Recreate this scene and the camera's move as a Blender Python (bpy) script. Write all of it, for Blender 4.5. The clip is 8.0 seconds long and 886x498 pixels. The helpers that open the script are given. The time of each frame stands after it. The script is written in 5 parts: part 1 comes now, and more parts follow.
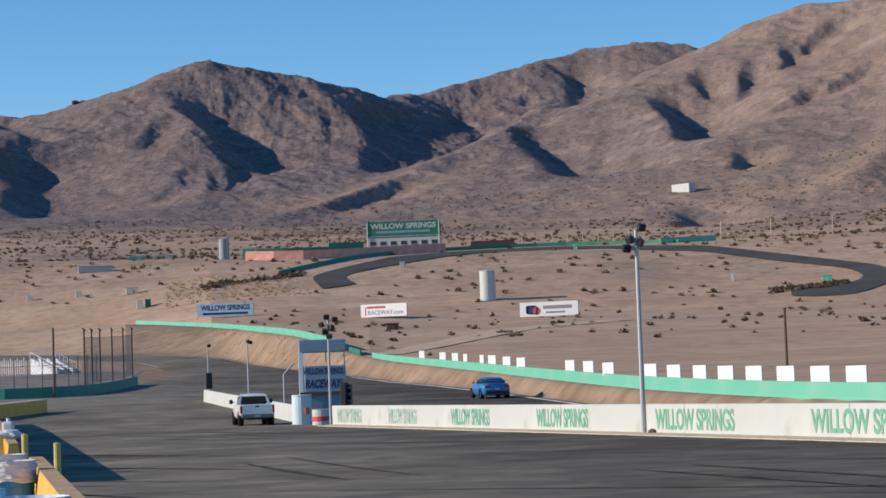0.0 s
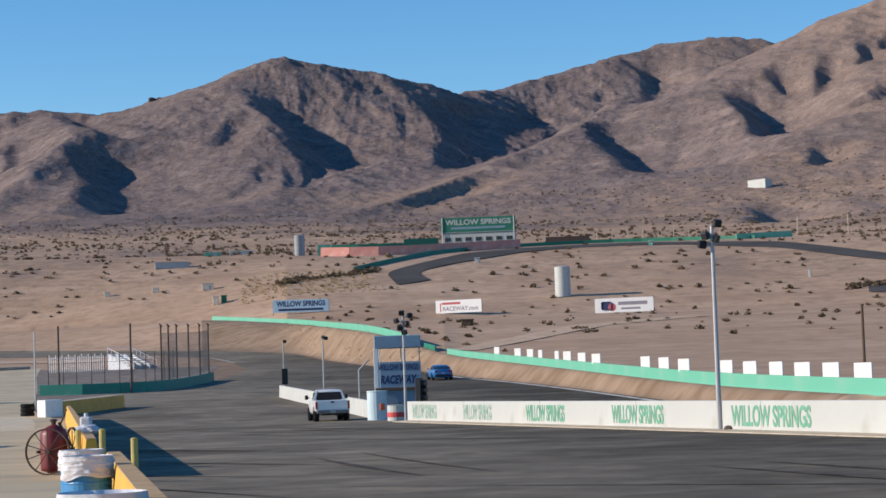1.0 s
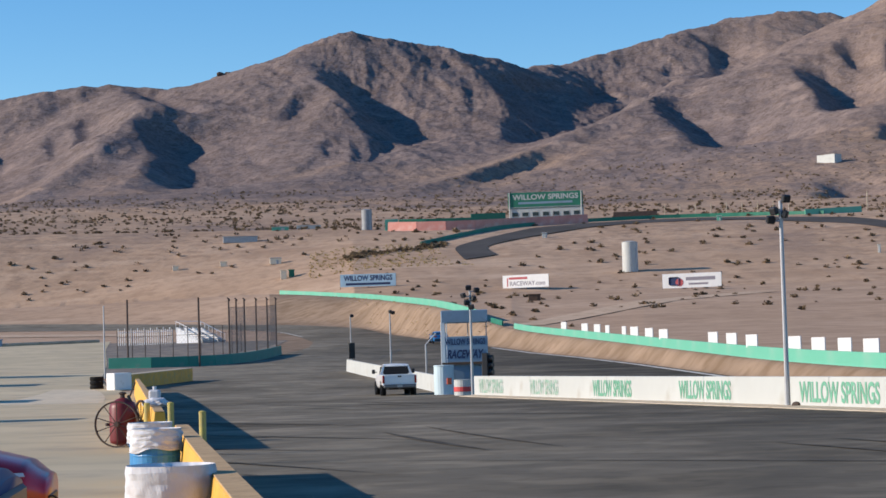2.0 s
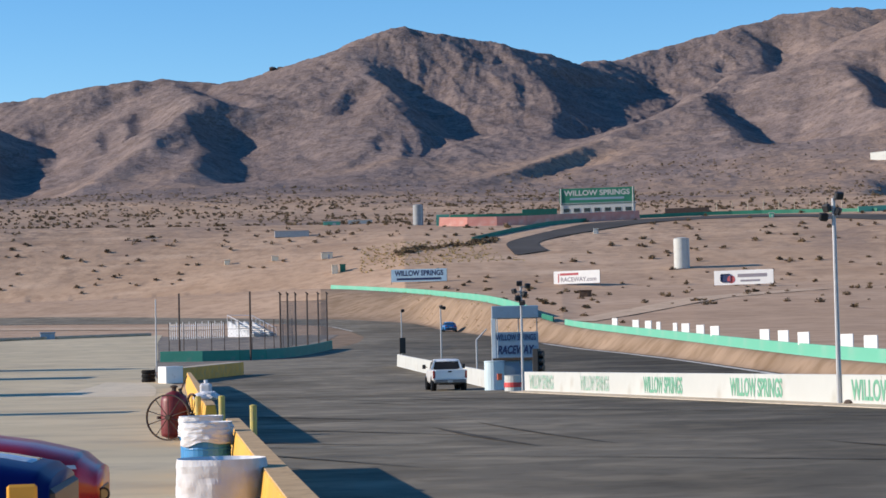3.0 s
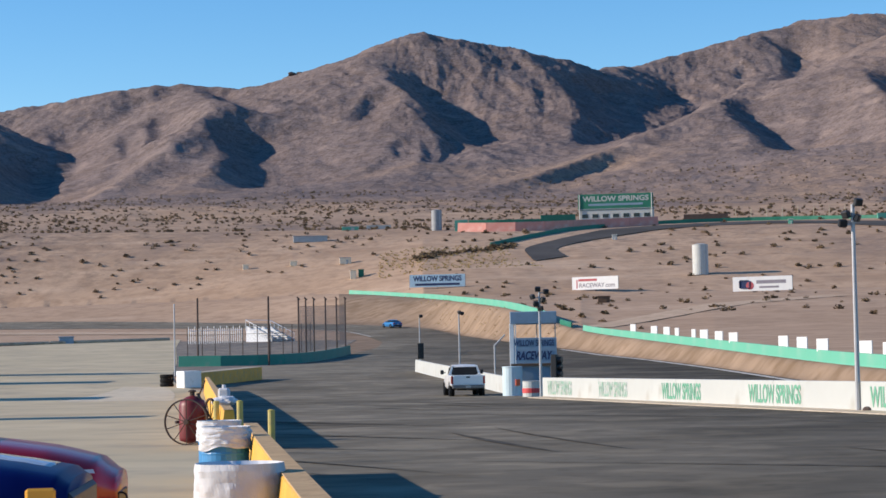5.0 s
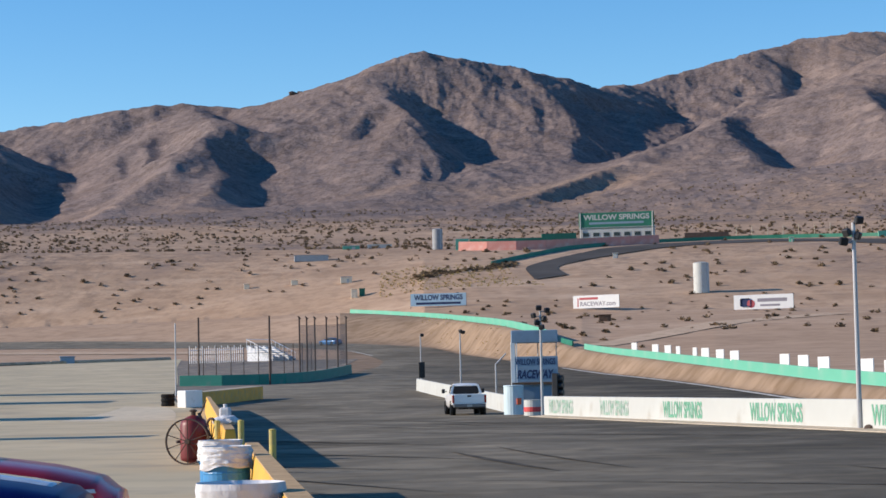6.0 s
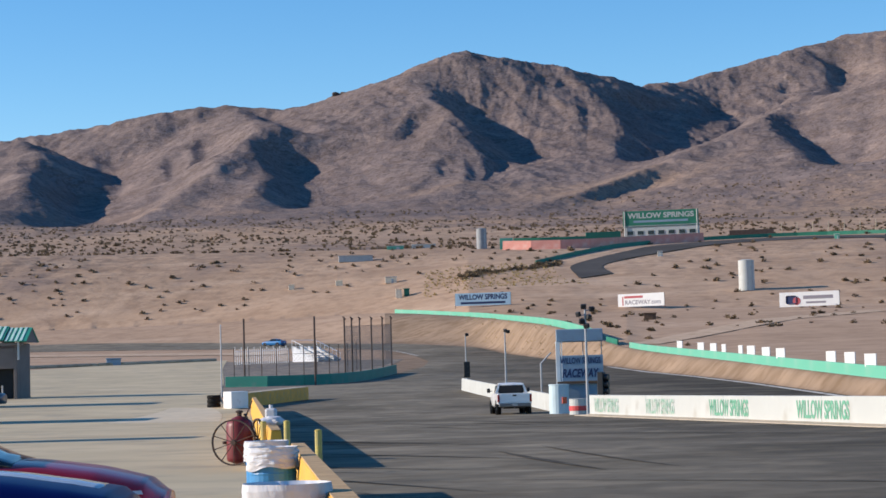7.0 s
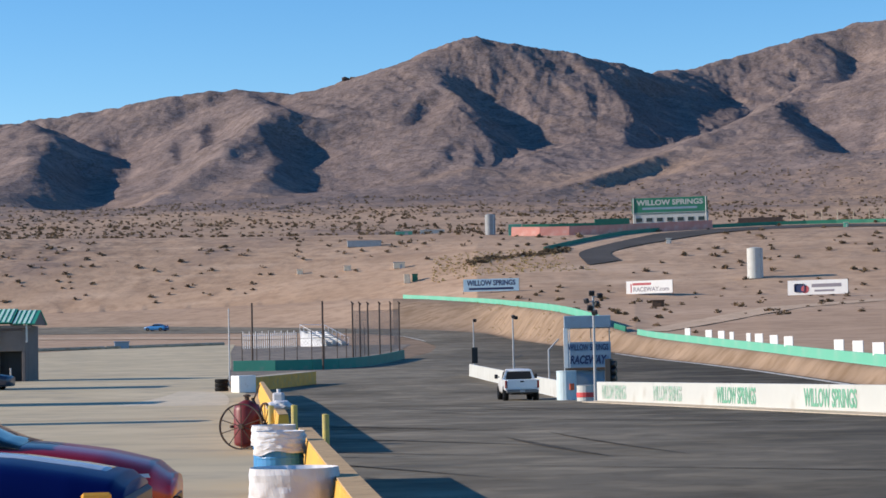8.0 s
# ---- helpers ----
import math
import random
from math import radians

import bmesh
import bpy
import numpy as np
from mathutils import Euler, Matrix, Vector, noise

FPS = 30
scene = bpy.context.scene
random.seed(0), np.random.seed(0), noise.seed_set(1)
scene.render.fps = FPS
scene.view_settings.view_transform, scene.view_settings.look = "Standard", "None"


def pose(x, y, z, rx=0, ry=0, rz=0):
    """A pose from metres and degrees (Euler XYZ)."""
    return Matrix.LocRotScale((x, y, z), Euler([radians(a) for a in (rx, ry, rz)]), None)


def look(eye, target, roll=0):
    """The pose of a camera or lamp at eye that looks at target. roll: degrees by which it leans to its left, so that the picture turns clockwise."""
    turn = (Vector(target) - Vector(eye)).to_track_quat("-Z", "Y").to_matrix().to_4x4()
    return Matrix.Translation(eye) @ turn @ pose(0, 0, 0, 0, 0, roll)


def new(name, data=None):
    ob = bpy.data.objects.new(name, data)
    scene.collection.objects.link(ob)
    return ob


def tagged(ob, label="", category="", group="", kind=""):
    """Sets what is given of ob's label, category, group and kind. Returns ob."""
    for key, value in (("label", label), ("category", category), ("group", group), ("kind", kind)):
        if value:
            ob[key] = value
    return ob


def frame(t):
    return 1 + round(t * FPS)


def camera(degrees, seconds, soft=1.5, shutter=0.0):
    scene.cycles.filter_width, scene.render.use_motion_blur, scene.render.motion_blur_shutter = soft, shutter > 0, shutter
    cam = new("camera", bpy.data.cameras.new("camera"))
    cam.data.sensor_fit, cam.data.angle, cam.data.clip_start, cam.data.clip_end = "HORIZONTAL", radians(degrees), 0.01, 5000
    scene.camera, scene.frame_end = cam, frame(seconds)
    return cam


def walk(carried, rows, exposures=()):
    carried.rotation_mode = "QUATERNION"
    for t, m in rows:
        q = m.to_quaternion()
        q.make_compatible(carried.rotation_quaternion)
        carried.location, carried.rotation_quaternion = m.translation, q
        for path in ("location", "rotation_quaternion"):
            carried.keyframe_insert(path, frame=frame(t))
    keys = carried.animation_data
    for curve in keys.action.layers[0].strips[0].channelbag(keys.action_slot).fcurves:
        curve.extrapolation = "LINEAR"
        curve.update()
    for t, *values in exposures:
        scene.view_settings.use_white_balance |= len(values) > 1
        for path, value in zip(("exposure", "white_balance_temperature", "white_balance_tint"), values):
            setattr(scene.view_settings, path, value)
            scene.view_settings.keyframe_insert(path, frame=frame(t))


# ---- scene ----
cam = camera(24.0, 8.0, soft=1.6)
EYE = 1.75
# seconds, pitch, roll, yaw of the hand-held pan
PATH = [
    (0.0, 3.680, 2.000, 0.000), (0.5, 3.848, 1.947, 1.152), (1.0, 3.641, 1.897, 2.057), (1.5, 3.171, 1.827, 2.981),
    (3.0, 2.912, 1.280, 5.279), (3.5, 2.825, 1.214, 5.624), (4.0, 2.761, 1.129, 5.778), (4.5, 2.846, 1.078, 5.795),
    (6.0, 3.592, 1.228, 5.809), (6.5, 3.708, 1.431, 6.358), (7.0, 3.611, 1.584, 7.049), (7.5, 3.402, 1.379, 7.401),
    (8.0, 3.221, 1.164, 7.259),
]
walk(cam, [(t, pose(0, 0, EYE, 90 + pitch, roll, yaw)) for t, pitch, roll, yaw in PATH], exposures=[(0.0, 0.60, 6600, 11), (1.5, 0.66, 6600, 11), (3.5, 0.82, 6600, 11), (6.0, 0.77, 6600, 11), (8.0, 0.81, 6600, 11)])

# ---- light: low late sun from the left, clear sky ----
SUN_AZ, SUN_EL = 263.0, 21.0  # compass bearing from +y, clockwise; height
world = bpy.data.worlds.new("sky")
scene.world = world
world.use_nodes = True
sky = world.node_tree.nodes.new("ShaderNodeTexSky")
sky.sky_type, sky.sun_disc = "NISHITA", False
sky.sun_elevation, sky.sun_rotation = radians(SUN_EL), radians(SUN_AZ)
sky.altitude, sky.air_density, sky.dust_density, sky.ozone_density = 800, 1.0, 0.0, 3.0
vivid = world.node_tree.nodes.new("ShaderNodeHueSaturation")
vivid.inputs["Saturation"].default_value = 1.3
vivid.inputs["Hue"].default_value = 0.503
world.node_tree.links.new(sky.outputs[0], vivid.inputs["Color"])
world.node_tree.links.new(vivid.outputs[0], world.node_tree.nodes["Background"].inputs[0])
world.node_tree.nodes["Background"].inputs[1].default_value = 0.104
sun = new("sun", bpy.data.lights.new("sun", "SUN"))
sun.data.energy, sun.data.angle, sun.data.color = 3.5, radians(0.5), (1.0, 0.89, 0.76)
sun_from = Vector((math.sin(radians(SUN_AZ)) * math.cos(radians(SUN_EL)), math.cos(radians(SUN_AZ)) * math.cos(radians(SUN_EL)), math.sin(radians(SUN_EL))))
sun.matrix_basis = look(sun_from * 50, (0, 0, 0))


# ---- materials ----
def mat(name, base, rough=0.7, metal=0.0, spread=0.12, size=2.0, bump=0.0, bump_size=None, second=None, second_size=0.3, second_cut=(0.5, 0.7), alpha=None, glow=None):
    """Two scales of colour variation in object space, with a fine relief."""
    m = bpy.data.materials.new(name)
    m.use_nodes = True
    nt = m.node_tree
    b = nt.nodes["Principled BSDF"]
    b.inputs["Roughness"].default_value, b.inputs["Metallic"].default_value = rough, metal
    b.inputs["Specular IOR Level"].default_value = 0.08 if rough > 0.8 else 0.4
    co = nt.nodes.new("ShaderNodeTexCoord")
    n1 = nt.nodes.new("ShaderNodeTexNoise")
    n1.inputs["Scale"].default_value, n1.inputs["Detail"].default_value = 1.0 / size, 8.0
    nt.links.new(co.outputs["Object"], n1.inputs["Vector"])
    ramp = nt.nodes.new("ShaderNodeValToRGB")
    ramp.color_ramp.elements[0].position, ramp.color_ramp.elements[1].position = 0.3, 0.7
    ramp.color_ramp.elements[0].color = (*[c * (1 - spread) for c in base], 1)
    ramp.color_ramp.elements[1].color = (*[min(1, c * (1 + spread)) for c in base], 1)
    nt.links.new(n1.outputs["Fac"], ramp.inputs[0])
    col = ramp.outputs[0]
    if second:
        n2 = nt.nodes.new("ShaderNodeTexNoise")
        n2.inputs["Scale"].default_value, n2.inputs["Detail"].default_value = 1.0 / second_size, 6.0
        nt.links.new(co.outputs["Object"], n2.inputs["Vector"])
        r2 = nt.nodes.new("ShaderNodeMapRange")
        r2.inputs[1].default_value, r2.inputs[2].default_value = second_cut
        nt.links.new(n2.outputs["Fac"], r2.inputs[0])
        mix = nt.nodes.new("ShaderNodeMix")
        mix.data_type = "RGBA"
        nt.links.new(r2.outputs[0], mix.inputs[0])
        nt.links.new(col, mix.inputs[6])
        mix.inputs[7].default_value = (*second, 1)
        col = mix.outputs[2]
    nt.links.new(col, b.inputs["Base Color"])
    if bump:
        n3 = nt.nodes.new("ShaderNodeTexNoise")
        n3.inputs["Scale"].default_value, n3.inputs["Detail"].default_value = 1.0 / (bump_size or size * 0.2), 5.0
        nt.links.new(co.outputs["Object"], n3.inputs["Vector"])
        bp = nt.nodes.new("ShaderNodeBump")
        bp.inputs["Strength"].default_value, bp.inputs["Distance"].default_value = 0.6, bump
        nt.links.new(n3.outputs["Fac"], bp.inputs["Height"])
        nt.links.new(bp.outputs[0], b.inputs["Normal"])
    if alpha is not None:
        b.inputs["Alpha"].default_value = alpha
    if glow:
        b.inputs["Emission Color"].default_value, b.inputs["Emission Strength"].default_value = (*glow, 1), 3.0
    return m


def terrain_material():
    """Tan desert sand turning to grey-brown scrub and rock on the hills, with speckled brush and pale washes."""
    m = bpy.data.materials.new("desert_ground")
    m.use_nodes = True
    nt, L = m.node_tree, m.node_tree.links
    b = nt.nodes["Principled BSDF"]
    b.inputs["Roughness"].default_value = 0.95
    b.inputs["Specular IOR Level"].default_value = 0.1
    geo = nt.nodes.new("ShaderNodeNewGeometry")

    def noise_at(scale, detail=8.0, stretch=None):
        n = nt.nodes.new("ShaderNodeTexNoise")
        n.inputs["Scale"].default_value, n.inputs["Detail"].default_value = scale, detail
        n.inputs["Roughness"].default_value = 0.62
        src = geo.outputs["Position"]
        if stretch:
            mp = nt.nodes.new("ShaderNodeMapping")
            mp.inputs["Scale"].default_value = stretch
            L.new(src, mp.inputs["Vector"])
            src = mp.outputs[0]
        L.new(src, n.inputs["Vector"])
        return n.outputs["Fac"]

    def span(v, a, z, lo=0.0, hi=1.0):
        r = nt.nodes.new("ShaderNodeMapRange")
        for i, k in enumerate((a, z, lo, hi)):
            r.inputs[i + 1].default_value = k
        L.new(v, r.inputs[0])
        return r.outputs[0]

    def mixed(f, a, z):
        n = nt.nodes.new("ShaderNodeMix")
        n.data_type = "RGBA"
        L.new(f, n.inputs[0])
        for k, c in ((6, a), (7, z)):
            if isinstance(c, tuple):
                n.inputs[k].default_value = (*c, 1)
            else:
                L.new(c, n.inputs[k])
        return n.outputs[2]

    def calc(op, a, z):
        n = nt.nodes.new("ShaderNodeMath")
        n.operation = op
        for k, v in ((0, a), (1, z)):
            if isinstance(v, (int, float)):
                n.inputs[k].default_value = v
            else:
                L.new(v, n.inputs[k])
        return n.outputs[0]

    sep = nt.nodes.new("ShaderNodeSeparateXYZ")
    L.new(geo.outputs["Position"], sep.inputs[0])
    z = calc("ADD", sep.outputs[2], span(noise_at(0.006), 0.3, 0.7, -45, 45))
    sand = mixed(span(noise_at(0.02), 0.35, 0.65), SAND_A, SAND_B)
    sand = mixed(span(noise_at(0.35, 6), 0.46, 0.66, 0, 0.7), sand, SAND_C)
    sand = mixed(span(noise_at(0.14, 8), 0.54, 0.64, 0, 0.5), sand, SAND_C)
    sand = mixed(span(noise_at(0.05, 9, (0.35, 1.0, 1.0)), 0.50, 0.66, 0, 0.6), sand, SAND_C)
    sand = mixed(span(noise_at(0.08, 9, (0.25, 1.0, 1.0)), 0.56, 0.70, 0, 0.6), sand, SAND_D)
    hill = mixed(span(noise_at(0.012), 0.35, 0.65), HILL_A, HILL_B)
    hill = mixed(span(noise_at(0.05, 10), 0.52, 0.62, 0, 0.75), hill, HILL_C)
    hill = mixed(span(noise_at(0.10, 10), 0.50, 0.60, 0, 0.55), hill, BRUSH)
    hill = mixed(span(noise_at(0.42, 4), 0.50, 0.60, 0, 0.7), hill, BRUSH)
    hill = mixed(span(noise_at(0.9, 3), 0.58, 0.66, 0, 0.6), hill, HILL_C)
    hill = mixed(span(noise_at(0.03, 10), 0.55, 0.68, 0, 0.7), hill, HILL_C)
    hill = mixed(span(sep.outputs[0], 110, 330, 0, 0.36), hill, sand)
    scrub = mixed(span(noise_at(0.22, 5), 0.50, 0.60, 0, 0.5), sand, BRUSH)
    scrub = mixed(span(noise_at(0.035, 10, (1.0, 0.45, 1.0)), 0.50, 0.62, 0, 0.6), scrub, HILL_A)
    scrub = mixed(span(noise_at(0.6, 3), 0.56, 0.64, 0, 0.55), scrub, BRUSH)
    ground = mixed(span(z, 24, 62), sand, scrub)
    ground = mixed(span(z, 46, 120), ground, hill)
    L.new(ground, b.inputs["Base Color"])
    bp = nt.nodes.new("ShaderNodeBump")
    bp.inputs["Strength"].default_value, bp.inputs["Distance"].default_value = 0.8, 1.2
    L.new(calc("MULTIPLY", noise_at(0.10, 12), span(sep.outputs[2], 6, 90, 0.08, 2.4)), bp.inputs["Height"])
    L.new(bp.outputs[0], b.inputs["Normal"])
    return m


SAND_D = (0.60, 0.43, 0.305)
SAND_A, SAND_B, SAND_C = (0.44, 0.296, 0.196), (0.52, 0.358, 0.245), (0.33, 0.215, 0.140)
HILL_A, HILL_B, HILL_C, BRUSH = (0.178, 0.138, 0.128), (0.228, 0.178, 0.163), (0.315, 0.240, 0.208), (0.095, 0.068, 0.057)


def asphalt_material(name, base):
    """Worn grey tarmac: stains, drifts of dust and dark curved tyre marks."""
    m = mat(name, base, rough=0.85, spread=0.35, size=4.0, bump=0.004, bump_size=0.05, second=tuple(c * 1.45 for c in base), second_size=3.0, second_cut=(0.52, 0.75))
    nt, L = m.node_tree, m.node_tree.links
    b = nt.nodes["Principled BSDF"]
    b.inputs["Specular IOR Level"].default_value = 0.08
    old = b.inputs["Base Color"].links[0].from_socket
    geo = nt.nodes.new("ShaderNodeNewGeometry")
    # the pit lane side has faded paler than the racing line
    side = nt.nodes.new("ShaderNodeVectorMath")
    side.operation = "DOT_PRODUCT"
    side.inputs[1].default_value = (1.0, 0.125, 0.0)
    L.new(geo.outputs["Position"], side.inputs[0])
    drift = nt.nodes.new("ShaderNodeTexNoise")
    drift.inputs["Scale"].default_value, drift.inputs["Detail"].default_value = 0.06, 7.0
    L.new(geo.outputs["Position"], drift.inputs["Vector"])
    wob = nt.nodes.new("ShaderNodeMath")
    wob.operation = "MULTIPLY_ADD"
    L.new(drift.outputs["Fac"], wob.inputs[0])
    wob.inputs[1].default_value = 22.0
    L.new(side.outputs["Value"], wob.inputs[2])
    fade = nt.nodes.new("ShaderNodeMapRange")
    for k, v in enumerate((27.0, 10.0, 0.0, 0.9)):
        fade.inputs[k + 1].default_value = v
    L.new(wob.outputs[0], fade.inputs[0])
    pale = nt.nodes.new("ShaderNodeMix")
    pale.data_type = "RGBA"
    L.new(fade.outputs[0], pale.inputs[0])
    L.new(old, pale.inputs[6])
    pale.inputs[7].default_value = (base[0] * 2.5, base[1] * 2.5, base[2] * 2.45, 1)
    old = pale.outputs[2]
    # mottled wear: dusty brown blotches and darker oily drifts
    for scale, lo, hi, most, tone in ((0.55, 0.45, 0.66, 0.55, 1.75), (0.17, 0.47, 0.62, 0.62, 0.55), (1.6, 0.52, 0.64, 0.4, 0.6), (0.045, 0.48, 0.6, 0.45, 0.62)):
        n = nt.nodes.new("ShaderNodeTexNoise")
        n.inputs["Scale"].default_value, n.inputs["Detail"].default_value, n.inputs["Distortion"].default_value = scale, 8.0, 0.6
        L.new(geo.outputs["Position"], n.inputs["Vector"])
        r = nt.nodes.new("ShaderNodeMapRange")
        for k, v in enumerate((lo, hi, 0.0, most)):
            r.inputs[k + 1].default_value = v
        L.new(n.outputs["Fac"], r.inputs[0])
        mix = nt.nodes.new("ShaderNodeMix")
        mix.data_type, mix.blend_type = "RGBA", "MULTIPLY"
        L.new(r.outputs[0], mix.inputs[0])
        L.new(old, mix.inputs[6])
        mix.inputs[7].default_value = (tone * 1.03, tone, tone * 0.95, 1)
        old = mix.outputs[2]
    L.new(old, b.inputs["Base Color"])
    return m


M_TERRAIN = terrain_material()
M_ASPHALT = asphalt_material("asphalt", (0.090, 0.078, 0.060))
M_BANK = mat("bank_soil", (0.285, 0.203, 0.14), 0.95, spread=0.18, size=6.0, bump=0.01, bump_size=0.4, second=(0.20, 0.135, 0.085), second_size=2.2, second_cut=(0.45, 0.7))
M_FAR_ASPHALT = mat("far_asphalt", (0.085, 0.078, 0.072), 0.9, spread=0.2, size=8)
M_LOT = mat("concrete_lot", (0.53, 0.44, 0.295), 0.9, spread=0.14, size=9, second=(0.38, 0.325, 0.24), second_size=2.5, second_cut=(0.5, 0.72), bump=0.003, bump_size=0.06)
M_WHITE = mat("white_paint", (0.48, 0.49, 0.465), 0.6, spread=0.05, size=1.5, second=(0.40, 0.385, 0.34), second_size=0.9, second_cut=(0.56, 0.8), bump=0.003, bump_size=0.08)
# lighter white for the stand posts, the barrier end block and the marker boards
M_BRIGHTWHITE = mat("bright_white_paint", (0.78, 0.77, 0.74), 0.6, spread=0.04, size=0.8, second=(0.62, 0.60, 0.55), second_size=0.3, second_cut=(0.6, 0.75))
M_YELLOW = mat("yellow_paint", (0.68, 0.37, 0.05), 0.6, spread=0.10, size=0.8, second=(0.5, 0.34, 0.12), second_size=0.25, second_cut=(0.58, 0.78), bump=0.004, bump_size=0.05)
M_CONCRETE = mat("worn_concrete", (0.50, 0.42, 0.32), 0.9, spread=0.14, size=0.5, second=(0.34, 0.27, 0.18), second_size=0.12, second_cut=(0.56, 0.7), bump=0.005, bump_size=0.04)
M_CAP = mat("sun_browned_concrete", (0.50, 0.345, 0.195), 0.9, spread=0.14, size=0.5, second=(0.36, 0.25, 0.14), second_size=0.12, second_cut=(0.54, 0.7), bump=0.006, bump_size=0.04)
M_MINT = mat("mint_green_paint", (0.125, 0.42, 0.29), 0.6, spread=0.05, size=6, second=(0.19, 0.41, 0.305), second_size=3.0, second_cut=(0.55, 0.8))
# green barrier paint darkened to teal: the face's shade is in the colour
M_SHADED_GREEN = mat("shaded_green_paint", (0.022, 0.20, 0.15), 0.6, spread=0.12, size=3, second=(0.06, 0.20, 0.16), second_size=0.8, second_cut=(0.55, 0.7))
M_GREEN = mat("dark_green_paint", (0.02, 0.17, 0.105), 0.6, spread=0.12, size=3)
M_LETTER_GREEN = mat("green_letter_paint", (0.135, 0.35, 0.235), 0.6, spread=0.12, size=0.6, second=(0.36, 0.46, 0.40), second_size=0.12, second_cut=(0.60, 0.74))
M_LETTER_FADED = mat("sun_bleached_green_letter_paint", (0.25, 0.40, 0.31), 0.6, spread=0.15, size=0.5, second=(0.42, 0.47, 0.43), second_size=0.2, second_cut=(0.46, 0.6))
M_STEEL = mat("galvanised_steel", (0.40, 0.40, 0.41), 0.5, 0.6, spread=0.10, size=0.6)
M_GREYTANK = mat("grey_tank_paint", (0.27, 0.28, 0.29), 0.6, spread=0.12, size=1.0)
M_RUST = mat("rusty_steel", (0.085, 0.06, 0.05), 0.8, 0.2, spread=0.25, size=0.4)
M_BLACK = mat("black_plastic", (0.02, 0.02, 0.022), 0.5, spread=0.2, size=0.5)
M_BLUEGREY = mat("blue_grey_paint", (0.22, 0.31, 0.40), 0.6, spread=0.08, size=1.2, second=(0.20, 0.27, 0.33), second_size=0.4)
M_NAVY = mat("navy_letter_paint", (0.02, 0.035, 0.10), 0.6, spread=0.1, size=0.4)
M_PINK = mat("faded_red_paint", (0.62, 0.26, 0.21), 0.7, spread=0.10, size=5, second=(0.66, 0.36, 0.30), second_size=2)
M_WOOD = mat("weathered_wood", (0.13, 0.085, 0.06), 0.9, spread=0.2, size=0.5)


# ---- shape helpers ----
def part(name, bm, material, parent=None, label="", smooth=False):
    """Links a bmesh as one mesh object under a thing or a part."""
    bmesh.ops.recalc_face_normals(bm, faces=bm.faces)
    me = bpy.data.meshes.new(name)
    bm.to_mesh(me)
    bm.free()
    me.materials.append(material)
    if smooth:
        for p in me.polygons:
            p.use_smooth = True
    ob = new(name, me)
    if parent is not None:
        ob.parent = parent
    return tagged(ob, label)


def thing(name, m, label, category, group="", kind=""):
    ob = new(name)
    ob.matrix_basis = m
    return tagged(ob, label, category, group, kind)


def box(sx, sy, sz, at=(0, 0, 0), bevel=0.0, bm=None, turn=0.0, seg=1):
    """A box standing on at, sizes in x, y, z, turned about z, with bevelled edges."""
    own = bmesh.new()
    bmesh.ops.create_cube(own, size=1, matrix=Matrix.Translation((0, 0, 0.5)))
    bmesh.ops.scale(own, vec=(sx, sy, sz), verts=own.verts)
    if bevel:
        bmesh.ops.bevel(own, geom=own.edges[:] + own.verts[:], offset=bevel, segments=seg, affect="EDGES", profile=0.5)
    bmesh.ops.transform(own, matrix=pose(*at, 0, 0, turn), verts=own.verts)
    return merge(bm, own)


def merge(bm, own):
    if bm is None:
        return own
    tmp = bpy.data.meshes.new("tmp")
    own.to_mesh(tmp)
    own.free()
    bm.from_mesh(tmp)
    bpy.data.meshes.remove(tmp)
    return bm


def tube(a, z, r, r2=None, n=10, bm=None):
    """A closed round bar from a to z, tapering from r to r2."""
    own = bmesh.new()
    a, z = Vector(a), Vector(z)
    bmesh.ops.create_cone(own, cap_ends=True, segments=n, radius1=r, radius2=r if r2 is None else r2, depth=(z - a).length)
    turn = (z - a).to_track_quat("Z", "Y").to_matrix().to_4x4()
    bmesh.ops.transform(own, matrix=Matrix.Translation((a + z) / 2) @ turn, verts=own.verts)
    return merge(bm, own)


def prism(outline, depth, m=None, bevel=0.0, bm=None):
    """An outline in x, z pulled along y by depth, centred."""
    own = bmesh.new()
    f = own.faces.new([own.verts.new((x, -depth / 2, z)) for x, z in outline])
    r = bmesh.ops.extrude_face_region(own, geom=[f])
    bmesh.ops.translate(own, vec=(0, depth, 0), verts=[v for v in r["geom"] if isinstance(v, bmesh.types.BMVert)])
    if bevel:
        bmesh.ops.bevel(own, geom=own.edges[:], offset=bevel, segments=1, affect="EDGES", profile=0.5)
    if m:
        bmesh.ops.transform(own, matrix=m, verts=own.verts)
    return merge(bm, own)


def rings(sections, bm=None, cap=True):
    """A skin over closed rings of points, one after another."""
    own = bmesh.new()
    rows = [[own.verts.new(p) for p in s] for s in sections]
    for r, q in zip(rows, rows[1:]):
        for i in range(len(r)):
            own.faces.new((r[i], r[(i + 1) % len(r)], q[(i + 1) % len(r)], q[i]))
    if cap:
        own.faces.new(rows[0])
        own.faces.new(rows[-1])
    return merge(bm, own)


